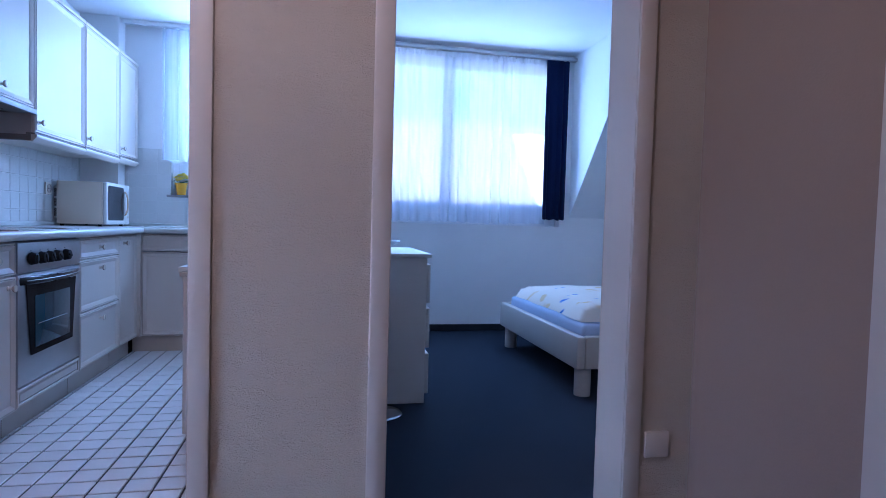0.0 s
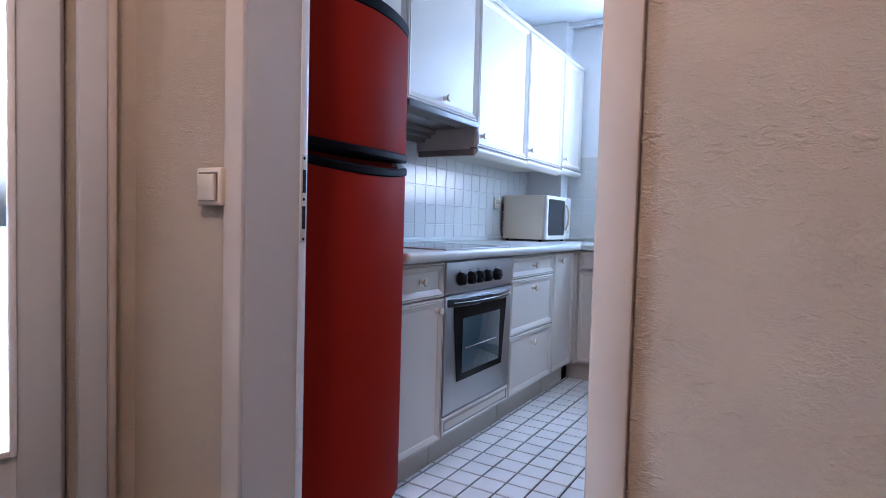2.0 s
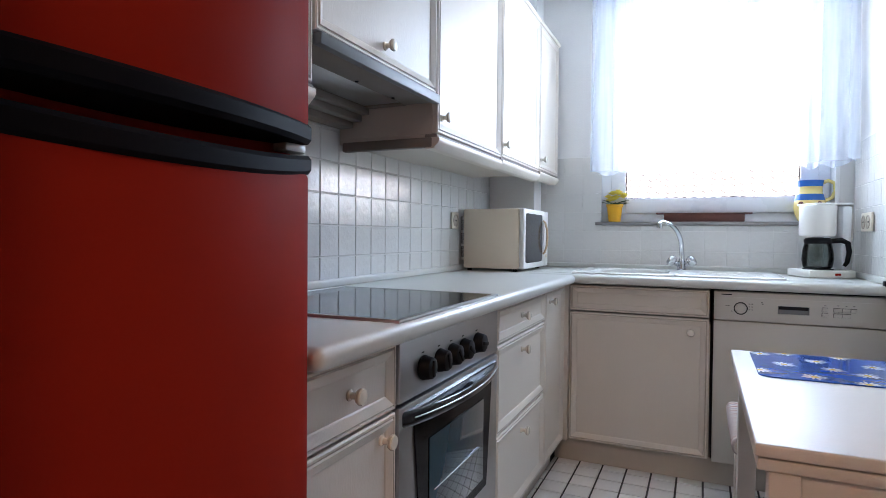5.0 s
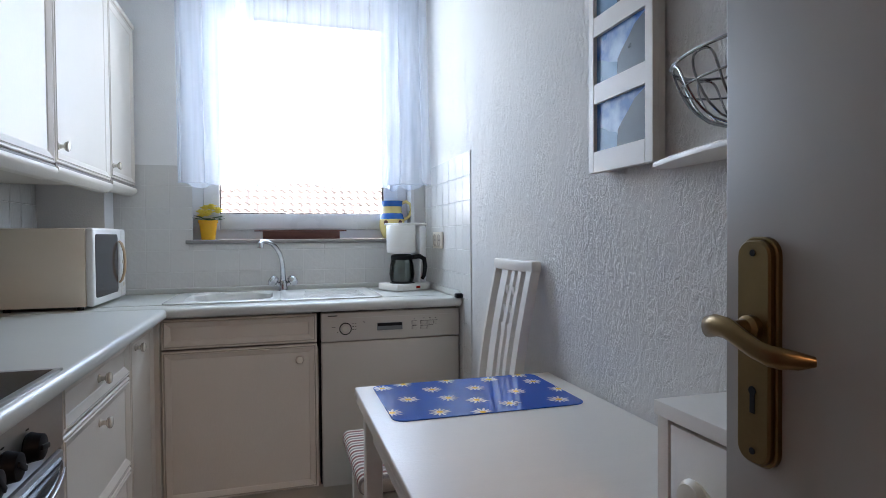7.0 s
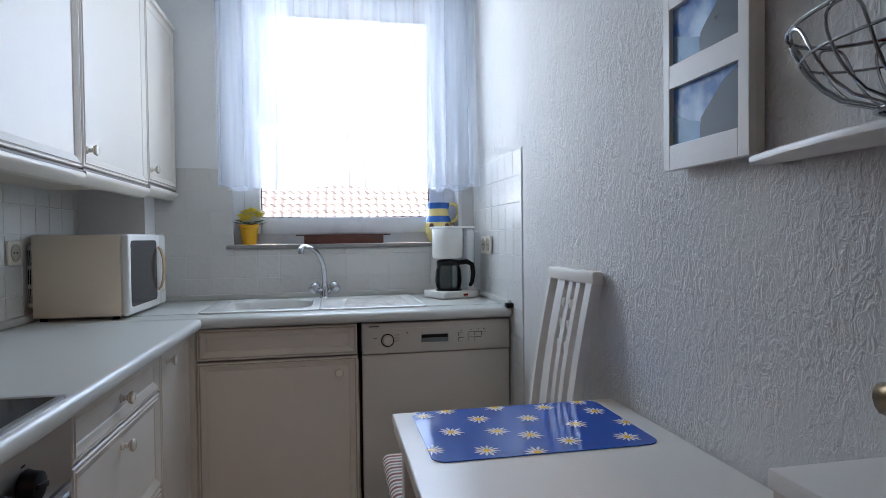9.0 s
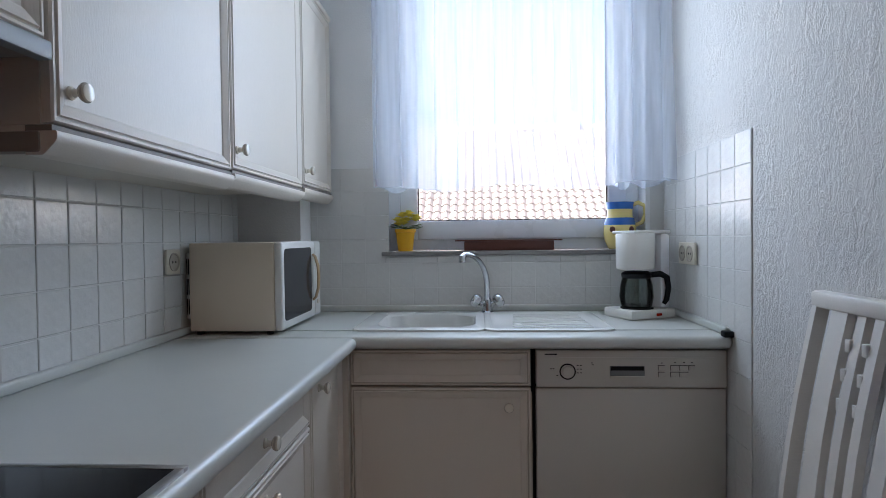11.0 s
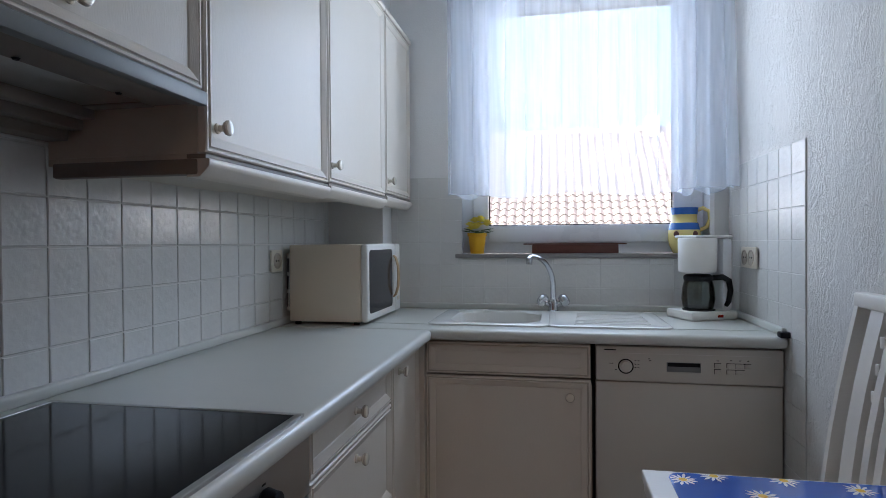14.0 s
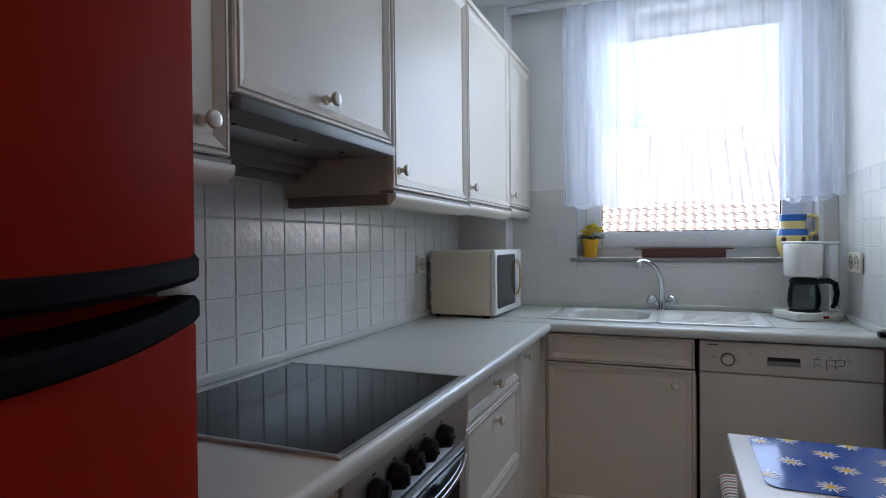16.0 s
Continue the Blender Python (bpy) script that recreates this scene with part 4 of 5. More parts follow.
for k in range(12):
    a, rr, hh = rng.random() * 6.28, 0.012 + 0.042 * rng.random(), 0.112 + 0.050 * rng.random()
    c = Vector((-1.115 + rr * math.cos(a), 0.03 + rr * math.sin(a), 1.156 + hh))
    bm = bmesh.new()
    for j in range(16):
        b = 6.283 * j / 8 + rng.random() * 0.3
        lift = 0.45 + 0.65 * (j > 7)
        tip = c + (0.033 - 0.008 * (j > 7)) * Vector((math.cos(b) * math.cos(lift), math.sin(b) * math.cos(lift), math.sin(lift)))
        side = Vector((-math.sin(b), math.cos(b), 0)) * 0.014
        mid = (c + tip) / 2 + Vector((0, 0, 0.003))
        v = [bm.verts.new(q) for q in (c, mid + side, tip, mid - side, mid - Vector((0, 0, 0.003)))]
        for f in ((0, 1, 4), (1, 2, 4), (2, 3, 4), (3, 0, 4), (0, 3, 2, 1)):
            bm.faces.new([v[i] for i in f])
    part("flower", bm, PETAL, t, "yellow artificial blossom", soft=False)
for k in range(16):
    a = rng.random() * 6.28
    c = Vector((-1.115 + 0.03 * math.cos(a), 0.03 + 0.03 * math.sin(a), 1.156 + 0.094 + 0.018 * rng.random()))
    out = Vector((math.cos(a), math.sin(a), 0.2)).normalized()
    side = Vector((-math.sin(a), math.cos(a), 0)) * 0.016
    bm = bmesh.new()
    v = [bm.verts.new(q) for q in (c, c + 0.5 * 0.055 * out + side, c + 0.055 * out, c + 0.5 * 0.055 * out - side, c + 0.5 * 0.055 * out - Vector((0, 0, 0.003)))]
    for f in ((0, 1, 4), (1, 2, 4), (2, 3, 4), (3, 0, 4), (0, 3, 2, 1)):
        bm.faces.new([v[i] for i in f])
    part("leaf", bm, LEAF, t, soft=False)

t = thing("jug", (-0.18, 0.035, 1.155), "pale yellow ceramic jug with blue bands on the sill", "jug")
jm = pose(-0.18, 0.035, 1.156)
b = part("body", lathe(bmesh.new(), [(0.044, 0), (0.050, 0.005), (0.063, 0.035), (0.069, 0.065), (0.068, 0.095), (0.060, 0.128), (0.054, 0.14), (0.053, 0.165), (0.055, 0.185), (0.058, 0.20), (0.054, 0.20), (0.050, 0.17)], jm, 32), CERAMIC, t)
part("blue_band", lathe(bmesh.new(), [(0.0666, 0.104), (0.0655, 0.110), (0.0588, 0.134), (0.0570, 0.135)], jm, 32), CBLUE, b)
part("blue_rim", lathe(bmesh.new(), [(0.0545, 0.172), (0.0560, 0.176), (0.0595, 0.202), (0.0545, 0.203)], jm, 32), CBLUE, b)
for a, z in ((-100, 0.05), (-60, 0.085), (-130, 0.085), (-20, 0.04)):
    dm = jm @ pose(0, 0, 0, 0, 0, a) @ pose(0.0665 + 0.0015 * (z > 0.06), 0, z, 0, 90, 0)
    part("dot", lathe(bmesh.new(), [(0.013, 0), (0.012, 0.002), (0.006, 0.0025)], dm, 14), BROWN, b)
hp = [jm @ Vector(p) for p in ((0.050, -0.01, 0.19), (0.075, -0.015, 0.20), (0.100, -0.02, 0.185), (0.104, -0.02, 0.15), (0.090, -0.017, 0.115), (0.058, -0.012, 0.100))]
part("handle", tube(bmesh.new(), hp, 0.009, 10), CERAMIC, t)

t = thing("wooden_box", (-0.66, 0.035, 1.155), "dark brown flat wooden box lying on the window sill", "box")
part("tray", one(-0.855, -0.465, 0.015, 0.075, 1.156, 1.197, bevel=0.003), BROWN, t)
part("lid", one(-0.895, -0.430, 0.010, 0.080, 1.197, 1.203, bevel=0.002), BROWN, t)

# ---------------------------------------------------------------- table, chair, placemat
t = thing("table", (-0.29, -1.91, 0), "white wooden kitchen table standing against the wall", "table")
part("tabletop", one(-0.585, -0.006, -2.318, -1.500, 0.733, 0.754, bevel=0.004, seg=3), WHITE, t)
part("extension_leaf", one(-0.581, -0.010, -2.314, -1.504, 0.711, 0.730, bevel=0.004), WHITE, t, "lower pull-out leaf")
part("apron", boxes((-0.545, -0.525, -2.28, -1.56, 0.62, 0.7105), (-0.045, -0.025, -2.28, -1.56, 0.62, 0.7105), (-0.52, -0.05, -2.30, -2.28, 0.62, 0.7105), (-0.52, -0.05, -1.56, -1.54, 0.62, 0.7105)), WHITE, t)
for x in (-0.565, -0.055):
    for y in (-2.315, -1.565):
        part("leg", one(x, x + 0.045, y, y + 0.045, 0, 0.7105, bevel=0.005), WHITE, t)

t = thing("placemat", (-0.30, -1.66, 0.754), "glossy blue vinyl placemat with white daisies on the table", "placemat")
part("sheet", loft(bmesh.new(), [ring(-0.540, -0.065, -1.830, -1.512, 0.03, 0.7545), ring(-0.540, -0.065, -1.830, -1.512, 0.03, 0.7565)]), MATBLUE, t)
rng = random.Random(9)
def daisy(cx, cy, r):
    """A printed blossom, cut off where the sheet ends."""
    bm = bmesh.new()
    n = 12
    c = bm.verts.new((cx, cy, 0.7571))
    spin = rng.random()
    for k in range(n):
        a = 6.283 * (k + spin) / n
        q = r * rng.uniform(0.82, 1.1)
        pts = []
        for d, da in ((0.30, -0.24), (0.72, -0.15), (1.0, 0), (0.72, 0.15), (0.30, 0.24)):
            x, y = cx + d * q * math.cos(a + da), cy + d * q * math.sin(a + da)
            pts.append(bm.verts.new((min(-0.067, max(-0.538, x)), min(-1.514, max(-1.828, y)), 0.7571)))
        bm.faces.new((c, *pts))
    f = part("daisy", bm, DAISY, t, soft=False)
    part("daisy_centre", lathe(bmesh.new(), [(0.27 * r, 0.7571), (0.25 * r, 0.7574)], pose(cx, cy, 0), 12), DAISYC, f, soft=False)
for u, v in ((0.05, 0.89), (0.18, 0.98), (0.44, 1.0), (0.69, 0.9), (0.9, 0.99), (0.92, 0.72), (0.31, 0.73), (0.55, 0.67), (1.0, 0.43), (0.14, 0.5), (0.35, 0.45), (0.74, 0.47), (0.48, 0.33), (0.01, 0.2), (0.24, 0.12), (0.62, 0.17), (0.89, 0.15), (0.44, -0.0)):
    daisy(-0.54 + 0.475 * min(0.985, max(0.015, u)), -1.830 + 0.318 * min(0.975, max(0.025, v)), 0.029)

t = thing("dining_chair", (-0.26, -1.32, 0), "white wooden chair with cut-out slat back against the wall", "chair")
def lean(y, z):
    return -0.115 + 0.095 * (z - 0.45) / 0.64
def slat(y0, y1, z0, z1, th=0.018, shift=0.0):
    bm = bmesh.new()
    rows = []
    for k in range(7):
        z = z0 + (z1 - z0) * k / 6
        x = lean(0, z) - 0.012 * math.sin(math.pi * k / 6)
        rows.append([(x - th / 2, y0, z), (x + th / 2, y0, z), (x + th / 2, y1, z), (x - th / 2, y1, z)])
    return loft(bm, rows)
for y in (-1.458, -1.180):
    part("back_leg", slat(y if y < -1.3 else -1.166, y + 0.036 if y < -1.3 else -1.148, 0.44, 1.055, 0.03), WHITE, t)
    part("leg", one(-0.13, -0.10, y, y + 0.032, 0, 0.445, bevel=0.003), WHITE, t)
    part("leg", one(-0.552, -0.519, y, y + 0.032, 0, 0.43, bevel=0.004), WHITE, t)
part("top_rail", one(-0.042, -0.008, -1.463, -1.142, 1.048, 1.085, bevel=0.007), WHITE, t)
part("lower_rail", one(-0.125, -0.10, -1.422, -1.178, 0.50, 0.54, bevel=0.004), WHITE, t)
part("slat", slat(-1.266, -1.212, 0.52, 1.05), WHITE, t)
for y in (-1.323, -1.374):
    bm = slat(y, y + 0.026, 0.52, 1.05)
    for z in (0.865, 0.925, 0.985):
        x = lean(0, z) - 0.009
        box(bm, x - 0.0085, x + 0.0085, y + 0.024, y + 0.040, z - 0.013, z + 0.013, 0.002)
    part("cutout_slat", bm, WHITE, t)
part("seat", one(-0.560, -0.085, -1.505, -1.095, 0.425, 0.452, bevel=0.008), WHITE, t)
for x in (-0.535, -0.115):
    part("rung", one(x - 0.008, x + 0.008, -1.46, -1.18, 0.20, 0.225), WHITE, t)
t = single("seat_cushion", one(-0.578, -0.12, -1.515, -1.085, 0.4525, 0.505, bevel=0.022, seg=4), CUSHION, "flat seat cushion in red and beige stripes on the chair", "cushion")

# ---------------------------------------------------------------- kitchen door, shoe cabinet, wall box, shelf
t = thing("kitchen_door", (-0.29, -3.25, 0), "cream lacquered kitchen door standing open with brass handle", "door")
DX0, DX1, DYN, DYF = -0.288, -0.248, -3.245, -2.520
leaf = part("leaf", one(DX0, DX1, DYN, DYF, 0.008, 1.995, bevel=0.003), LEAFSHADE, t)
part("lock_plate", one(DX0 + 0.010, DX1 - 0.010, DYF, DYF + 0.002, 0.95, 1.16, bevel=0.0008), BRASS, leaf)
for s, x in ((-1, DX0), (1, DX1)):
    hm = axes((x, DYF - 0.052, 1.0), (0, -1 if s < 0 else 1, 0), (0, 0, 1))
    steps = ((0.0, 0.025, 0.020), (0.005, 0.025, 0.020), (0.0065, 0.0235, 0.0185), (0.0065, 0.0215, 0.017), (0.011, 0.0215, 0.017), (0.013, 0.0195, 0.015))
    pl = part("plate", loft(bmesh.new(), [[hm @ Vector((a, b, d)) for a, b in rounded(-r, r, -0.060 - r, 0.133 + r, c)] for d, r, c in steps]), BRASS, leaf, "long stepped plate of worn brown brass")
    part("collar", lathe(bmesh.new(), [(0.014, 0.012), (0.014, 0.020), (0.010, 0.024), (0.009, 0.040)], hm @ Matrix.Translation((0, 0.062, 0)), 18), BRASS, pl)
    q = -1 if s > 0 else 1
    hp = [hm @ Vector((a * q, b, c)) for a, b, c in ((-0.036, 0.058, 0.036), (-0.029, 0.061, 0.044), (-0.014, 0.065, 0.047), (0.004, 0.064, 0.048), (0.022, 0.056, 0.048), (0.038, 0.049, 0.047), (0.053, 0.045, 0.045), (0.062, 0.044, 0.041), (0.072, 0.043, 0.031), (0.080, 0.043, 0.020))]
    part("lever", strap(bmesh.new(), hp, hm.to_3x3() @ Vector((0, 1, 0)), ((0.008, 0.005), (0.012, 0.007), (0.012, 0.008), (0.0115, 0.008), (0.0105, 0.0075), (0.010, 0.007), (0.0105, 0.007), (0.0105, 0.0065), (0.009, 0.006), (0.005, 0.005))), BRASS, pl, "curved flat brass lever")
    part("keyhole", box(lathe(bmesh.new(), [(0.0048, 0.0125), (0.0046, 0.0138)], hm @ Matrix.Translation((0, -0.004, 0)), 14), -0.0034, 0.0034, -0.028, -0.004, 0.0125, 0.0136, 0.001, m=hm), BLACK, pl)
    for b in (-0.068, 0.141):
        part("screw", lathe(bmesh.new(), [(0.004, 0.0125), (0.0035, 0.014)], hm @ Matrix.Translation((0, b, 0)), 10), BLACK, pl)

t = thing("shoe_cabinet", (-0.12, -2.65, 0), "narrow white cabinet with a round cream knob behind the door", "cabinet")
part("body", boxes((-0.232, -0.004, -2.99, -2.965, 0, 0.890), (-0.232, -0.004, -2.346, -2.322, 0, 0.890), (-0.215, -0.004, -2.965, -2.346, 0.02, 0.890)), WHITE, t, soft=False)
part("top", one(-0.238, -0.004, -2.995, -2.319, 0.891, 0.914, bevel=0.003), WHITE, t)
f = part("flap", one(-0.233, -0.216, -2.960, -2.352, 0.45, 0.885, bevel=0.002), WHITE, t)
part("knob", lathe(bmesh.new(), [(0.012, 0), (0.010, 0.010), (0.027, 0.014), (0.030, 0.02), (0.024, 0.028), (0.012, 0.030)], axes((-0.233, -2.425, 0.805), (0, -1, 0), (0, 0, 1)), 20), SOCKET, f, "round cream knob")
part("flap", one(-0.233, -0.216, -2.960, -2.352, 0.03, 0.44, bevel=0.002), WHITE, t)

t = thing("photo_cabinet", (-0.02, -1.92, 1.312), "shallow white wall box with mountain photos in its door", "wall cabinet")
part("case", one(-0.024, -0.006, -2.042, -1.802, 1.316, 1.963), WHITE, t, soft=False)
d = part("door", boxes((-0.040, -0.025, -2.047, -2.020, 1.312, 1.968), (-0.040, -0.025, -1.818, -1.797, 1.312, 1.968), (-0.040, -0.025, -2.020, -1.818, 1.312, 1.363), (-0.040, -0.025, -2.020, -1.818, 1.799, 1.968), bevel=0.0015), WHITE, t, "white frame with three photo openings", soft=False)
for z0, z1 in ((1.478, 1.524), (1.639, 1.684)):
    part("crossbar", one(-0.0395, -0.0255, -2.020, -1.818, z0, z1), WHITE, d, soft=False)


def photo_material():
    m = mat("mountain_lake_photo", (0.2, 0.35, 0.6), 0.3, coat=0.1)
    n, l = m.node_tree.nodes, m.node_tree.links
    co = n.new("ShaderNodeTexCoord")
    a = n.new("ShaderNodeTexNoise"); a.inputs["Scale"].default_value = 14; a.inputs["Detail"].default_value = 5
    l.new(co.outputs["Object"], a.inputs["Vector"])
    r = n.new("ShaderNodeValToRGB")
    e = r.color_ramp.elements
    e[0].position, e[0].color = 0.40, (0.015, 0.11, 0.38, 1)
    e[1].position, e[1].color = 0.68, (0.42, 0.58, 0.74, 1)
    l.new(a.outputs["Fac"], r.inputs[0])
    l.new(r.outputs[0], n["Principled BSDF"].inputs["Base Color"])
    return m


PHOTO = photo_material()
ROCK = mat("dark_mountain_print", (0.022, 0.032, 0.042), 0.3, vary=0.4, scale=30, coat=0.1)
LAKE = mat("pale_lake_print", (0.12, 0.25, 0.40), 0.3, vary=0.3, scale=30, coat=0.1)
for z0 in (1.364, 1.525, 1.685):
    ph = part("photo", one(-0.030, -0.028, -2.020, -1.818, z0 - 0.003, z0 + 0.116), PHOTO, d, "blue mountain lake photo", soft=False)
    def flat(pts, x, material, name):
        bm = bmesh.new()
        a = [bm.verts.new((x, -2.020 + 0.962 * (y + 2.085), z0 + 1.07 * z)) for y, z in pts]
        b = [bm.verts.new((x + 0.0008, -2.020 + 0.962 * (y + 2.085), z0 + 1.07 * z)) for y, z in pts]
        bm.faces.new(a); bm.faces.new(b[::-1])
        for k in range(len(a)):
            j = (k + 1) % len(a)
            bm.faces.new((a[k], b[k], b[j], a[j]))
        part(name, bm, material, ph, soft=False)
    flat(((-2.085, 0), (-1.965, 0), (-1.968, 0.035), (-1.985, 0.05), (-2.01, 0.068), (-2.035, 0.088), (-2.062, 0.098), (-2.085, 0.105)), -0.0312, ROCK, "dark_slope")
    flat(((-1.965, 0.0), (-1.875, 0.0), (-1.875, 0.055), (-1.90, 0.05), (-1.93, 0.038), (-1.95, 0.034), (-1.965, 0.03)), -0.0309, LAKE, "lake")

t = thing("wall_shelf", (-0.06, -2.5, 1.30), "white wall shelf board beside the photo box", "shelf")
bm = loft(bmesh.new(), [[(x + i, y, z) for x, y, i in ((-0.004, -2.90, 0), (-0.115, -2.90, d), (-0.115, -2.36, d), (-0.105, -2.27, d), (-0.075, -2.15, d), (-0.050, -2.075, d), (-0.042, -2.049, d), (-0.004, -2.049, 0))] for z, d in ((1.296, 0.006), (1.299, 0.001), (1.304, 0.0), (1.308, 0.001), (1.311, 0.006))])
part("board", bm, WHITE, t)
part("bracket", one(-0.10, -0.004, -2.80, -2.78, 1.24, 1.296), WHITE, t)

DARKCHROME = mat("dark_chrome_wire", (0.34, 0.34, 0.35), 0.16, 1.0, vary=0.04)
t = thing("wire_basket", (-0.105, -2.40, 1.312), "chrome wire fruit basket on the wall shelf", "basket")
bc = Vector((-0.105, -2.40, 1.312))
def ring_at(r, z, n=36):
    return [bc + Vector((0.62 * r * math.cos(6.283 * k / n), r * math.sin(6.283 * k / n), z)) for k in range(n)]
BOWL = ((0.0, 0.045), (0.10, 0.085), (0.25, 0.112), (0.50, 0.138), (0.75, 0.154), (1.0, 0.165))
def bowl_radius(h):
    """Radius of the basket at a share of its height."""
    for (h0, r0), (h1, r1) in zip(BOWL, BOWL[1:]):
        if h <= h1:
            return r0 + (r1 - r0) * (h - h0) / (h1 - h0)
    return BOWL[-1][1]
part("rim", tube(bmesh.new(), ring_at(0.165, 0.112), 0.0027, 8, True), DARKCHROME, t)
part("middle_ring", tube(bmesh.new(), ring_at(bowl_radius(0.66), 0.075), 0.0019, 8, True), DARKCHROME, t)
part("foot_ring", tube(bmesh.new(), ring_at(0.060, 0.004), 0.0032, 8, True), DARKCHROME, t)
for k in range(11):
    a = 6.283 * (k + 0.3) / 11
    pts = []
    for j in range(25):
        q = j / 12 - 1
        h = 0.97 * (1 - abs(q) ** 2.2)
        da = math.copysign(0.17 * (1 - (1 - abs(q)) ** 4), q) if q else 0.0
        r = bowl_radius(h)
        pts.append(bc + Vector((0.62 * r * math.cos(a + da), r * math.sin(a + da), 0.004 + 0.108 * h)))
    part("wire_loop", tube(bmesh.new(), pts, 0.0019, 6), DARKCHROME, t)

# light switch and strike plate by the kitchen door
t = thing("light_switch", (-1.18, -3.42, 1.06), "ivory rocker light switch beside the door frame", "light switch")
sm = facing_y(-1.140, -3.42, 1.067)
part("plate", box(bmesh.new(), -0.041, 0.041, -0.041, 0.041, 0.003, 0.024, 0.005, seg=3, m=sm), SOCKET, t)
# Two dark plates paint the shadow outline of the switch and its rocker
part("plate_shade", box(bmesh.new(), -0.0395, 0.0395, -0.0395, 0.0395, 0, 0.003, m=sm), SHADEDCASE, t, "dark plate as painted shadow behind the switch")
part("gap", box(bmesh.new(), -0.031, 0.031, -0.031, 0.031, 0.0235, 0.0246, m=sm), SHADEDCASE, t, "dark plate as painted shadow round the rocker")
part("rocker", box(bmesh.new(), -0.028, 0.028, -0.028, 0.028, 0.023, 0.032, 0.003, m=sm @ pose(0, 0, 0, 5, 0, 0)), SOCKET, t)
t = thing("wall_socket", (-1.18, -3.42, 0.3), "ivory socket low on the hall wall", "socket")
part("plate", box(bmesh.new(), -0.041, 0.041, -0.041, 0.041, 0, 0.012, 0.004, m=facing_y(-1.175, -3.42, 0.30)), SOCKET, t)
# Ivory plate given the darker trim colour in place of its shade
t = thing("wall_socket", (1.08, -3.42, 0.3), "ivory socket low on the hall wall, coloured darker for shade", "socket")
part("plate", box(bmesh.new(), -0.041, 0.041, -0.041, 0.041, 0, 0.012, 0.004, m=facing_y(1.08, -3.42, 0.30)), TRIM, t)
t = thing("strike_plate", (-1.049, -3.26, 1.05), "pale metal strike plate with two dark slots in the door lining", "strike plate")
part("plate", one(-1.047, -1.0455, -3.262, -3.246, 0.946, 1.153, bevel=0.001), APPL, t)
for z0, z1 in ((1.064, 1.118), (0.979, 1.033)):
    part("slot", one(-1.0457, -1.0448, -3.259, -3.249, z0, z1), BLACK, t, soft=False)
for z in (1.145, 1.049, 0.955):
    part("screw", lathe(bmesh.new(), [(0.004, 0), (0.003, 0.001)], facing_x(-1.0455, -3.254, z), 10), BLACK, t)

# glazed door in the hall
t = thing("glazed_door", (-1.5, -3.99, 0), "white hall door with a tall frosted glass pane", "door")
part("leaf", boxes((-1.500, -1.460, -3.675, -3.585, 0.01, 2.0), (-1.500, -1.460, -4.395, -4.305, 0.01, 2.0), (-1.500, -1.460, -4.305, -3.675, 0.01, 0.48), (-1.500, -1.460, -4.305, -3.675, 1.88, 2.0), bevel=0.002), DAYLITWHITE, t)
gl = part("pane", one(-1.483, -1.477, -4.306, -3.674, 0.479, 1.881), glass("door_glass", (0.85, 0.9, 0.95), 0.15), t, soft=False)
gl.visible_shadow = False
part("glazing_bead", boxes((-1.462, -1.452, -3.690, -3.675, 0.48, 1.88), (-1.462, -1.452, -4.305, -4.290, 0.48, 1.88), (-1.462, -1.452, -4.290, -3.690, 0.48, 0.495), (-1.462, -1.452, -4.290, -3.690, 1.865, 1.88), bevel=0.003), PVC, t)
structure("door_frame_5", boxes((-1.60, -1.492, -3.585, -3.561, 0, 2.02), (-1.60, -1.492, -4.419, -4.395, 0, 2.02), (-1.60, -1.492, -4.395, -3.585, 2.0, 2.02), (-1.45, -1.430, -3.561, -3.498, 0, 2.09), (-1.45, -1.430, -4.50, -4.40, 0, 2.09), (-1.45, -1.430, -4.40, -3.561, 2.0, 2.09), bevel=0.004), DAYLITWHITE, "white lacquered door frame", True)
structure("trim", one(-1.45, -1.424, -3.497, -3.480, 0, 2.10, bevel=0.004), TRIM, "cream edge strip of the door frame", True)
structure("room_beyond", boxes((-4.0, -3.9, -5.5, -3.0, 0, 0.9), (-4.0, -3.9, -5.5, -3.0, 2.2, 2.5), (-4.0, -1.6, -5.6, -5.5, 0, 2.5), (-4.0, -2.1, -3.42, -3.3, 0, 0.5), (-4.0, -2.1, -3.42, -3.3, 2.3, 2.5), (-4.0, -3.6, -3.42, -3.3, 0.5, 2.3), (-4.0, -1.6, -5.6, -3.3, 2.5, 2.6), (-4.0, -1.6, -5.6, -3.3, -0.1, 0)), WALL_PLAIN, "plain white room behind the glazed door")
structure("door_frame_6", one(1.178, 1.2, -4.13, -4.03, 0, 2.08, bevel=0.006), TRIM, "cream lacquered door frame", True)

# hall lamp
t = thing("ceiling_lamp", (LAMP_X, LAMP_Y, 2.5), "small round ceiling lamp with a warm bulb", "lamp")
part("canopy", lathe(bmesh.new(), [(0.06, 2.47), (0.06, 2.498), (0.02, 2.4995)], pose(LAMP_X, LAMP_Y, 0), 24), PVC, t)
part("stem", lathe(bmesh.new(), [(0.012, 2.42), (0.012, 2.47)], pose(LAMP_X, LAMP_Y, 0), 12), BRASS, t)

# ---------------------------------------------------------------- bedroom
t = thing("chest_of_drawers", (0.38, -1.6, 0), "white chest of drawers against the bedroom wall", "chest of drawers")
part("body", one(0.135, 0.590, -1.99, -1.20, 0.0, 0.79), WHITE, t, soft=False)
part("top", one(0.125, 0.615, -2.0, -1.19, 0.791, 0.812, bevel=0.003), WHITE, t)
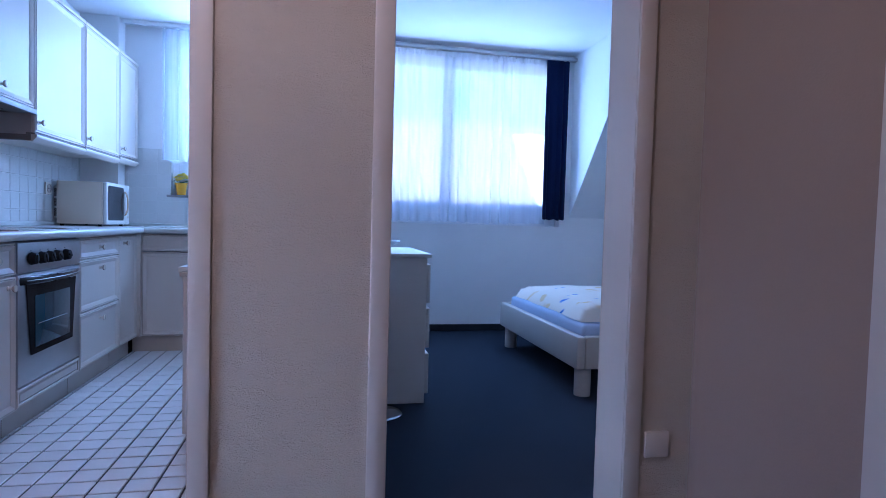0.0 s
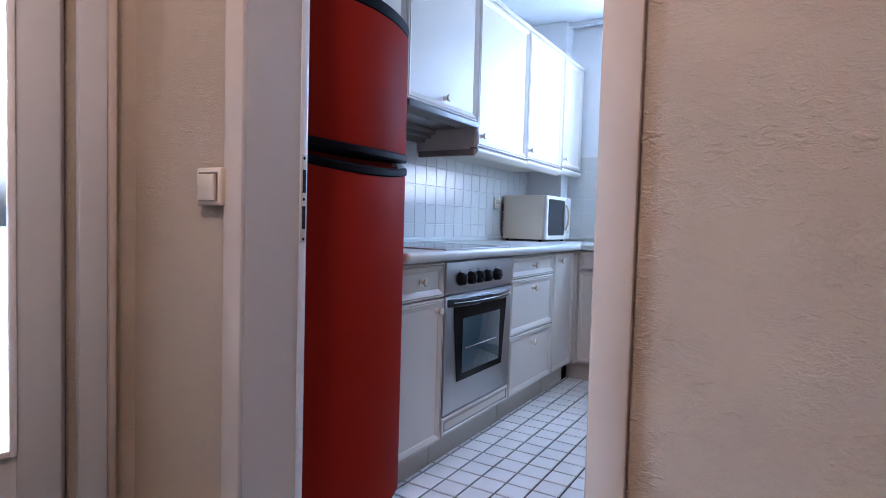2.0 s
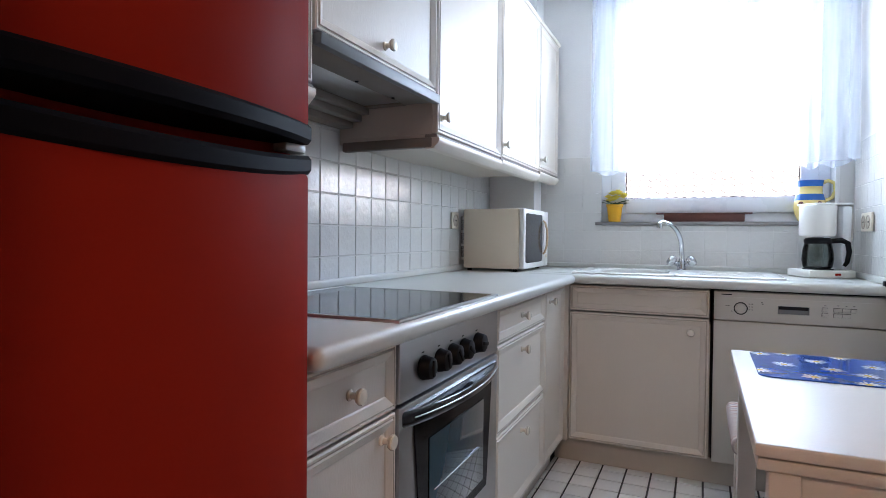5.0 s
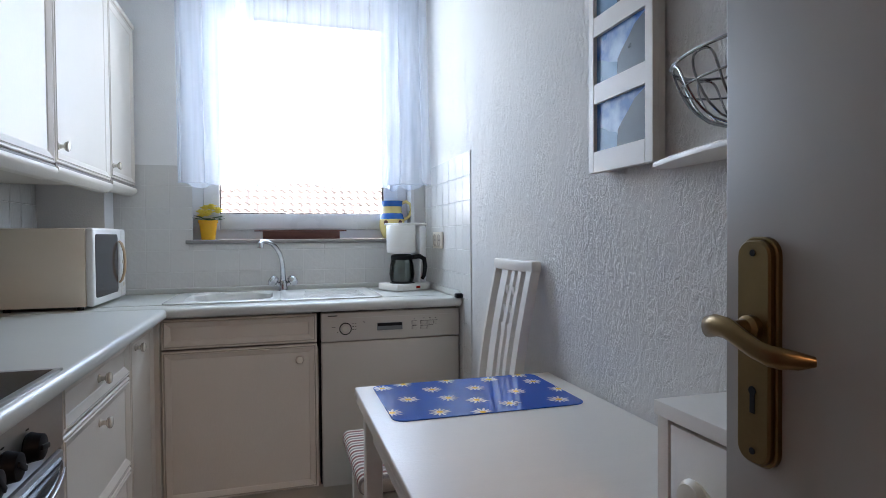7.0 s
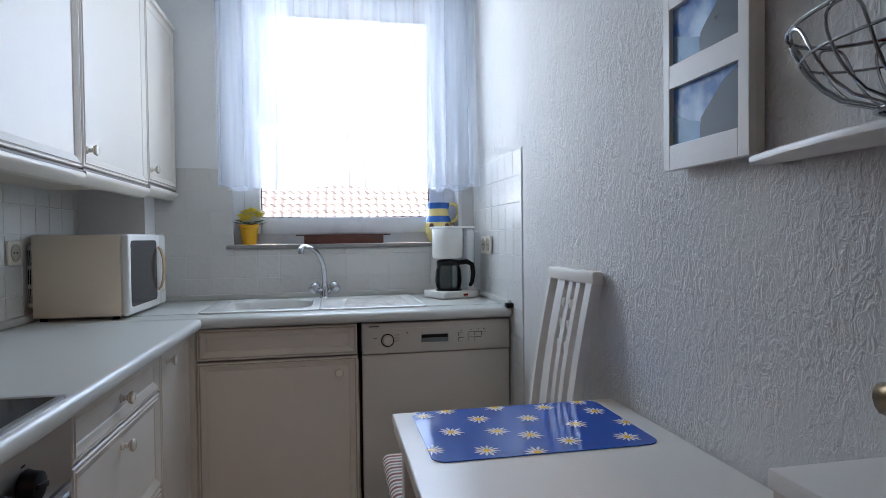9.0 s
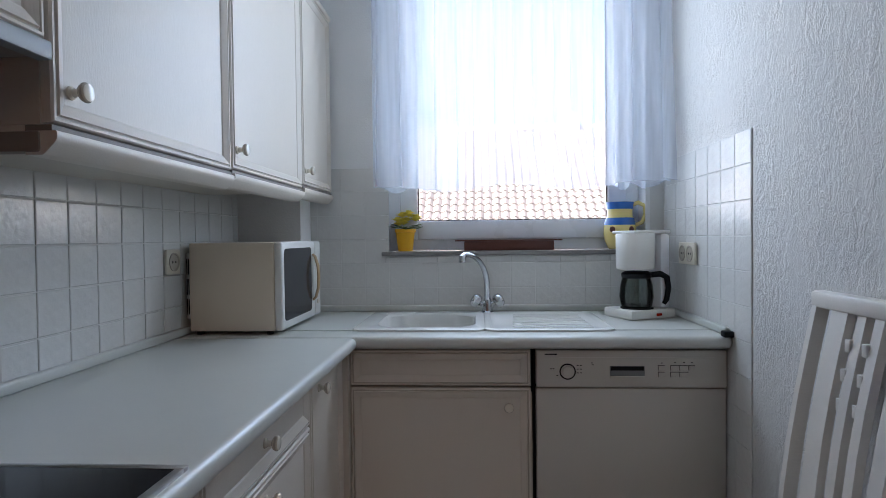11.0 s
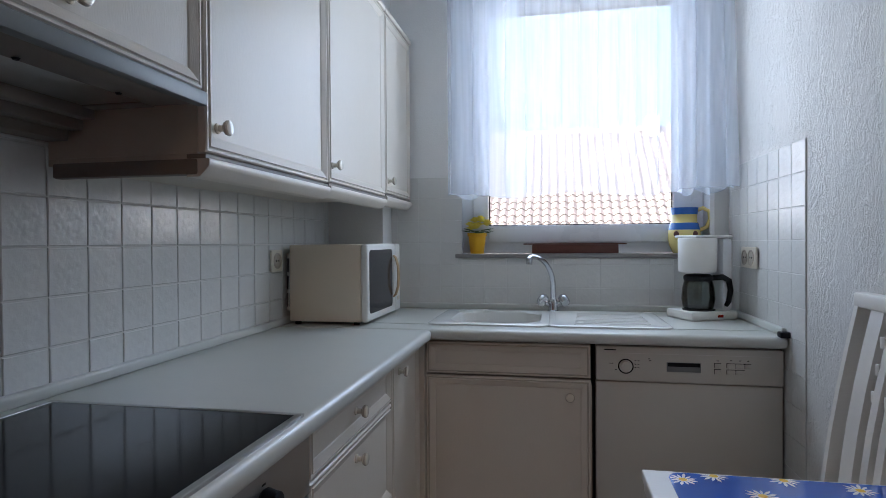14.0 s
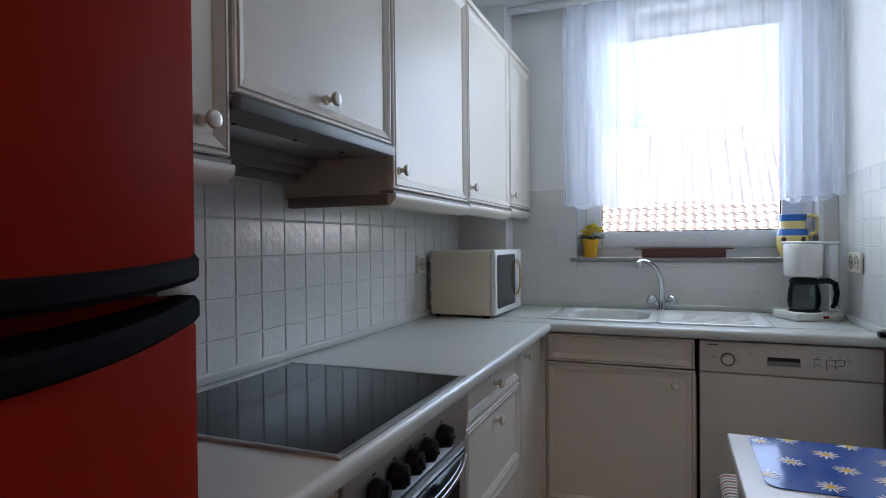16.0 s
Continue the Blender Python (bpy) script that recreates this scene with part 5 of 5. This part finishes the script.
for z0, z1 in ((0.05, 0.29), (0.30, 0.535), (0.545, 0.775)):
    part("drawer", one(0.591, 0.612, -1.985, -1.205, z0, z1 - 0.02, bevel=0.004), WHITE, t)
t = single("bowl", lathe(bmesh.new(), [(0.04, 0), (0.05, 0.006), (0.10, 0.045), (0.125, 0.055), (0.122, 0.058), (0.09, 0.045), (0.04, 0.012)], pose(0.36, -1.65, 0.8125), 28), STEEL, "shallow grey metal bowl on the chest of drawers", "bowl")
t = thing("floor_lamp", (0.40, -2.16, 0), "floor lamp with a round chrome base beside the chest", "lamp")
part("foot", lathe(bmesh.new(), [(0.115, 0.001), (0.12, 0.006), (0.11, 0.014), (0.03, 0.022), (0.014, 0.03)], pose(0.33, -2.15, 0), 32), CHROME, t)
part("pole", lathe(bmesh.new(), [(0.011, 0.02), (0.011, 1.45)], pose(0.33, -2.15, 0), 12), CHROME, t)

t = thing("bed", (2.4, -1.27, 0), "low cream bed with rounded frame and pale sheet", "bed")
part("frame", boxes((1.46, 1.515, -2.02, -0.55, 0.165, 0.355), (1.515, 3.50, -2.02, -1.965, 0.165, 0.355), (1.515, 3.50, -0.605, -0.55, 0.165, 0.355), (3.50, 3.55, -2.02, -0.55, 0.165, 0.75), bevel=0.014), TRIM, t)
part("slat_base", one(1.52, 3.49, -1.96, -0.61, 0.20, 0.25), BROWN, t)
part("mattress", one(1.525, 3.49, -1.955, -0.615, 0.25, 0.415, bevel=0.03, seg=4), MATTRESS, t, "pale blue sheeted mattress")
for x, y in ((1.535, -1.945), (1.535, -0.625), (3.42, -1.945), (3.42, -0.625)):
    part("leg", lathe(bmesh.new(), [(0.046, 0), (0.048, 0.004), (0.048, 0.17)], pose(x, y, 0), 20), TRIM, t)
bm = bmesh.new()
nx, ny = 40, 30
grid = []
for i in range(nx + 1):
    row = []
    for j in range(ny + 1):
        x, y = 1.545 + 1.75 * i / nx, -1.90 + 1.26 * j / ny
        edge = min(i, nx - i, j, ny - j)
        z = 0.418 + 0.095 * min(1, edge / 2.5) ** 0.5 + 0.016 * noise.noise(Vector((3 * x, 3 * y, 0))) * min(1, edge)
        row.append(bm.verts.new((x + 0.02 * noise.noise(Vector((4 * y, x, 3))), y + 0.02 * noise.noise(Vector((4 * x, y, 8))), z)))
    grid.append(row)
for i in range(nx):
    for j in range(ny):
        bm.faces.new((grid[i][j], grid[i + 1][j], grid[i + 1][j + 1], grid[i][j + 1]))
ob = single("duvet", bm, DUVET, "folded cream duvet with blue and ochre print on the bed", "duvet")

w = tagged(mesh_object("window_2", boxes((0.30, 0.37, 0.2, 0.27, 0.98, 2.5), (2.15, 2.22, 0.2, 0.27, 0.98, 2.5), (0.37, 2.15, 0.2, 0.27, 0.98, 1.18), (0.37, 2.15, 0.2, 0.27, 2.42, 2.5), (1.09, 1.19, 0.2, 0.27, 1.18, 2.42), bevel=0.005), PVC), "white plastic bedroom window", kind="structure")
for x0, x1 in ((0.37, 1.09), (1.19, 2.15)):
    p = part("pane", one(x0, x1, 0.23, 0.236, 1.18, 2.42), PANE, w, soft=False)
    p.visible_shadow = False
t = thing("net_curtain", (1.2, 0.02, 1.0), "long white pleated net curtain at the bedroom window", "curtain")
part("cloth", drape(0.25, 2.05, 1.0, 2.50, 0.055, 22, 0.012, nx=320, seed=12, hem=0.004), SHEER_B, t)
part("heading", drape(0.25, 2.05, 2.47, 2.515, 0.050, 40, 0.005, nx=260, nz=2, seed=15, hem=0.0), SHEER_B, t, "pleated heading tape")
t = thing("dark_curtain", (2.15, 0.02, 1.05), "navy blue curtain drawn to the side of the bedroom window", "curtain")
part("cloth", drape(2.02, 2.24, 1.045, 2.51, 0.02, 4, 0.014, nx=70, seed=21, hem=0.003), NAVY, t)
structure("curtain_rail_bedroom", one(0.13, 2.31, 0.005, 0.06, 2.516, 2.545, bevel=0.004), STEEL, "grey curtain rail in the bedroom", True)

# ---------------------------------------------------------------- outside
structure("ground", one(-300, 300, -300, 300, -6.2, -6.0), GROUND, "grass ground far below the windows")
t = thing("neighbour_house", (0, 16, -6), "neighbouring house with pitched clay tile roof", "house")
part("wall", boxes((-11, 11, 11.6, 20.4, -6, 0.2)), FACADE, t, soft=False)
def roof_slope(x0, x1, y0, z0, y1, z1, row=0.28, col=0.23):
    """Rows of curved clay tiles on a slope, each overlapping the one below."""
    bm = bmesh.new()
    L = math.hypot(y1 - y0, z1 - z0)
    dy, dz = (y1 - y0) / L, (z1 - z0) / L
    for r in range(int(L / row) + 1):
        s = r * row
        for c in range(int((x1 - x0) / col)):
            lo, hi, low = [], [], []
            for k in range(6):
                u = k / 5
                x = x0 + (c + u * 1.04) * col
                up = 0.075 * math.sin(math.pi * min(1, u * 1.25)) + 0.012
                lo.append(bm.verts.new((x, y0 + dy * (s - 0.05) - dz * (up + 0.045), z0 + dz * (s - 0.05) + dy * (up + 0.045))))
                hi.append(bm.verts.new((x, y0 + dy * (s + row) - dz * up, z0 + dz * (s + row) + dy * up)))
                low.append(bm.verts.new((x, y0 + dy * (s - 0.05) - dz * (up - 0.01), z0 + dz * (s - 0.05) + dy * (up - 0.01))))
            for k in range(5):
                bm.faces.new((lo[k], lo[k + 1], hi[k + 1], hi[k]))
                bm.faces.new((low[k], low[k + 1], lo[k + 1], lo[k]))
    return bm
ob = part("roof", prism(((11.0, 0.0), (16.0, 4.55), (21.0, 0.0)), -11.2, 11.2), FACADE, t, soft=False)
rt = part("roof_tile", roof_slope(-7, 7, 10.95, 0.0, 16.0, 4.60), ROOF, ob, "rows of curved clay tiles")
tagged(rt, kind="stuff")
part("ridge", tube(bmesh.new(), [(-11, 16.0, 4.62), (11, 16.0, 4.62)], 0.13, 10), ROOF, ob)
part("chimney", one(2.05, 2.42, 15.7, 16.1, 3.9, 5.02, bevel=0.01), FACADE, t)

t = thing("tree", (-4.0, 30, -6), "green leafy tree behind the neighbouring roof", "tree")
tr = bmesh.new()
tube(tr, [(-4.0, 30, -6), (-4.0, 30.1, -2), (-3.9, 30.1, 2), (-3.8, 30.0, 5.5), (-3.7, 30.0, 7.6)], [0.28, 0.22, 0.17, 0.10, 0.04], 10)
rng = random.Random(5)
for k in range(9):
    a, z = rng.random() * 6.28, 2.5 + 4 * rng.random()
    tube(tr, [(-3.85, 30.05, z), (-3.85 + 0.8 * math.cos(a), 30.05 + 0.8 * math.sin(a), z + 0.7), (-3.85 + 1.5 * math.cos(a), 30.05 + 1.5 * math.sin(a), z + 1.6)], [0.07, 0.05, 0.02], 6)
part("trunk", tr, BARK, t)
bm = bmesh.new()
for k in range(2600):
    a, b, q = rng.random() * 6.283, math.acos(2 * rng.random() - 1), rng.random() ** 0.4
    lump = 1 + 0.35 * noise.noise(Vector((2 * math.cos(a), 2 * math.sin(a), 3 * b)))
    c = Vector((-3.8 + 2.0 * lump * q * math.sin(b) * math.cos(a), 30 + 2.0 * lump * q * math.sin(b) * math.sin(a), 6.2 + 2.4 * lump * q * math.cos(b)))
    d = Vector((rng.uniform(-1, 1), rng.uniform(-1, 1), rng.uniform(-0.6, 0.6))).normalized()
    e = d.cross(Vector((rng.uniform(-1, 1), rng.uniform(-1, 1), rng.uniform(-1, 1)))).normalized()
    bm.faces.new([bm.verts.new(c + p) for p in (-0.10 * d, 0.05 * e, 0.10 * d, -0.05 * e)])
cr = part("crown", bm, LEAF, t, soft=False)

# ---------------------------------------------------------------- wall and floor tiles
def tile_mesh(name, w, h, d, material, bev=0.004):
    """A tile of w by h in the local xy plane, d thick, with eased edges."""
    bm = bmesh.new()
    a, b = w / 2, h / 2
    rows = [[(-a, -b, 0), (a, -b, 0), (a, b, 0), (-a, b, 0)], [(-a, -b, d - bev * 0.6), (a, -b, d - bev * 0.6), (a, b, d - bev * 0.6), (-a, b, d - bev * 0.6)],
            [(-a + bev, -b + bev, d), (a - bev, -b + bev, d), (a - bev, b - bev, d), (-a + bev, b - bev, d)]]
    loft(bm, rows, cap0=False)
    bmesh.ops.recalc_face_normals(bm, faces=bm.faces)
    me = bpy.data.meshes.new(name)
    bm.to_mesh(me)
    bm.free()
    me.materials.append(material)
    return me


WALL_MESHES = {}


def lay(parent, name, material, m, u0, u1, v0, v1, pitch_u, pitch_v, start_u, start_v, gap, depth, jitter=0.0, skip=None):
    """Lay tiles over a field in the plane of m; cut tiles at its edges."""
    i0, i1 = math.floor((u0 - start_u) / pitch_u), math.ceil((u1 - start_u) / pitch_u)
    j0, j1 = math.floor((v0 - start_v) / pitch_v), math.ceil((v1 - start_v) / pitch_v)
    rng = random.Random(len(name) + i1 + j1)
    for i in range(i0, i1):
        for j in range(j0, j1):
            a0, a1 = max(u0, start_u + i * pitch_u + gap / 2), min(u1, start_u + (i + 1) * pitch_u - gap / 2)
            b0, b1 = max(v0, start_v + j * pitch_v + gap / 2), min(v1, start_v + (j + 1) * pitch_v - gap / 2)
            if a1 - a0 < 0.008 or b1 - b0 < 0.008 or (skip and skip((a0 + a1) / 2, (b0 + b1) / 2)):
                continue
            key = (material.name, round(a1 - a0, 3), round(b1 - b0, 3))
            if key not in WALL_MESHES:
                WALL_MESHES[key] = tile_mesh(name, a1 - a0, b1 - b0, depth, material, min(0.0025, 0.7 * depth))
            ob = new(name, WALL_MESHES[key])
            ob.matrix_basis = m @ Matrix.Translation(((a0 + a1) / 2, (b0 + b1) / 2, 0)) @ pose(0, 0, 0, rng.uniform(-jitter, jitter), rng.uniform(-jitter, jitter), 0)
            ob.parent = parent
P = 0.1056
bed_w = structure("tile_bed_west", one(-1.80, -1.797, -2.60, -0.15, 0.90, 1.50), GROUT, "grey grout bed of the wall tiles")
lay(bed_w, "tile", TILE, facing_x(-1.797, 0, 0), -2.60, -0.152, 0.915, 1.500, P, P, -1.785, 1.3125, 0.0032, 0.0032, 0.5)
bed_n = structure("tile_bed_window", boxes((-1.53, -0.004, -0.003, 0, 0.90, 1.135), (-1.53, -1.216, -0.003, 0, 1.135, 1.52), (-0.062, -0.004, -0.003, 0, 1.135, 1.52)), PALEGROUT, "pale grout bed of the wall tiles")
lay(bed_n, "tile", TILE, facing_y(0, -0.003, 0), -1.53, -0.012, 0.915, 1.52, P, P, -0.02, 1.3145, 0.0018, 0.0016, 0.2, skip=lambda u, v: -1.21 < u < -0.065 and v > 1.13)
lay(bed_n, "tile", TILE, facing_y(0, -0.003, 0), -1.20, -0.07, 1.105, 1.133, P, P, -0.02, 1.105, 0.0018, 0.0028, 0.2)
bed_e = structure("tile_bed_east", one(-0.003, 0, -0.78, 0, 0.30, 1.522), PALEGROUT, "pale grout bed of the wall tiles")
lay(bed_e, "tile", TILE, axes((-0.003, 0, 0), (0, -1, 0), (0, 0, 1)), 0.008, 0.778, 0.32, 1.520, P, P, 0.0408, 1.3158, 0.002, 0.0018, 0.2)
F = 0.1066
fk = bpy.data.objects["floor_kitchen"]
lay(fk, "tile", FTILE, axes((0, 0, -0.004), (1, 0, 0), (0, 1, 0)), -1.30, -0.005, -3.30, -0.57, F, F, -1.175, -2.337, 0.0085, 0.0055, 0.15)
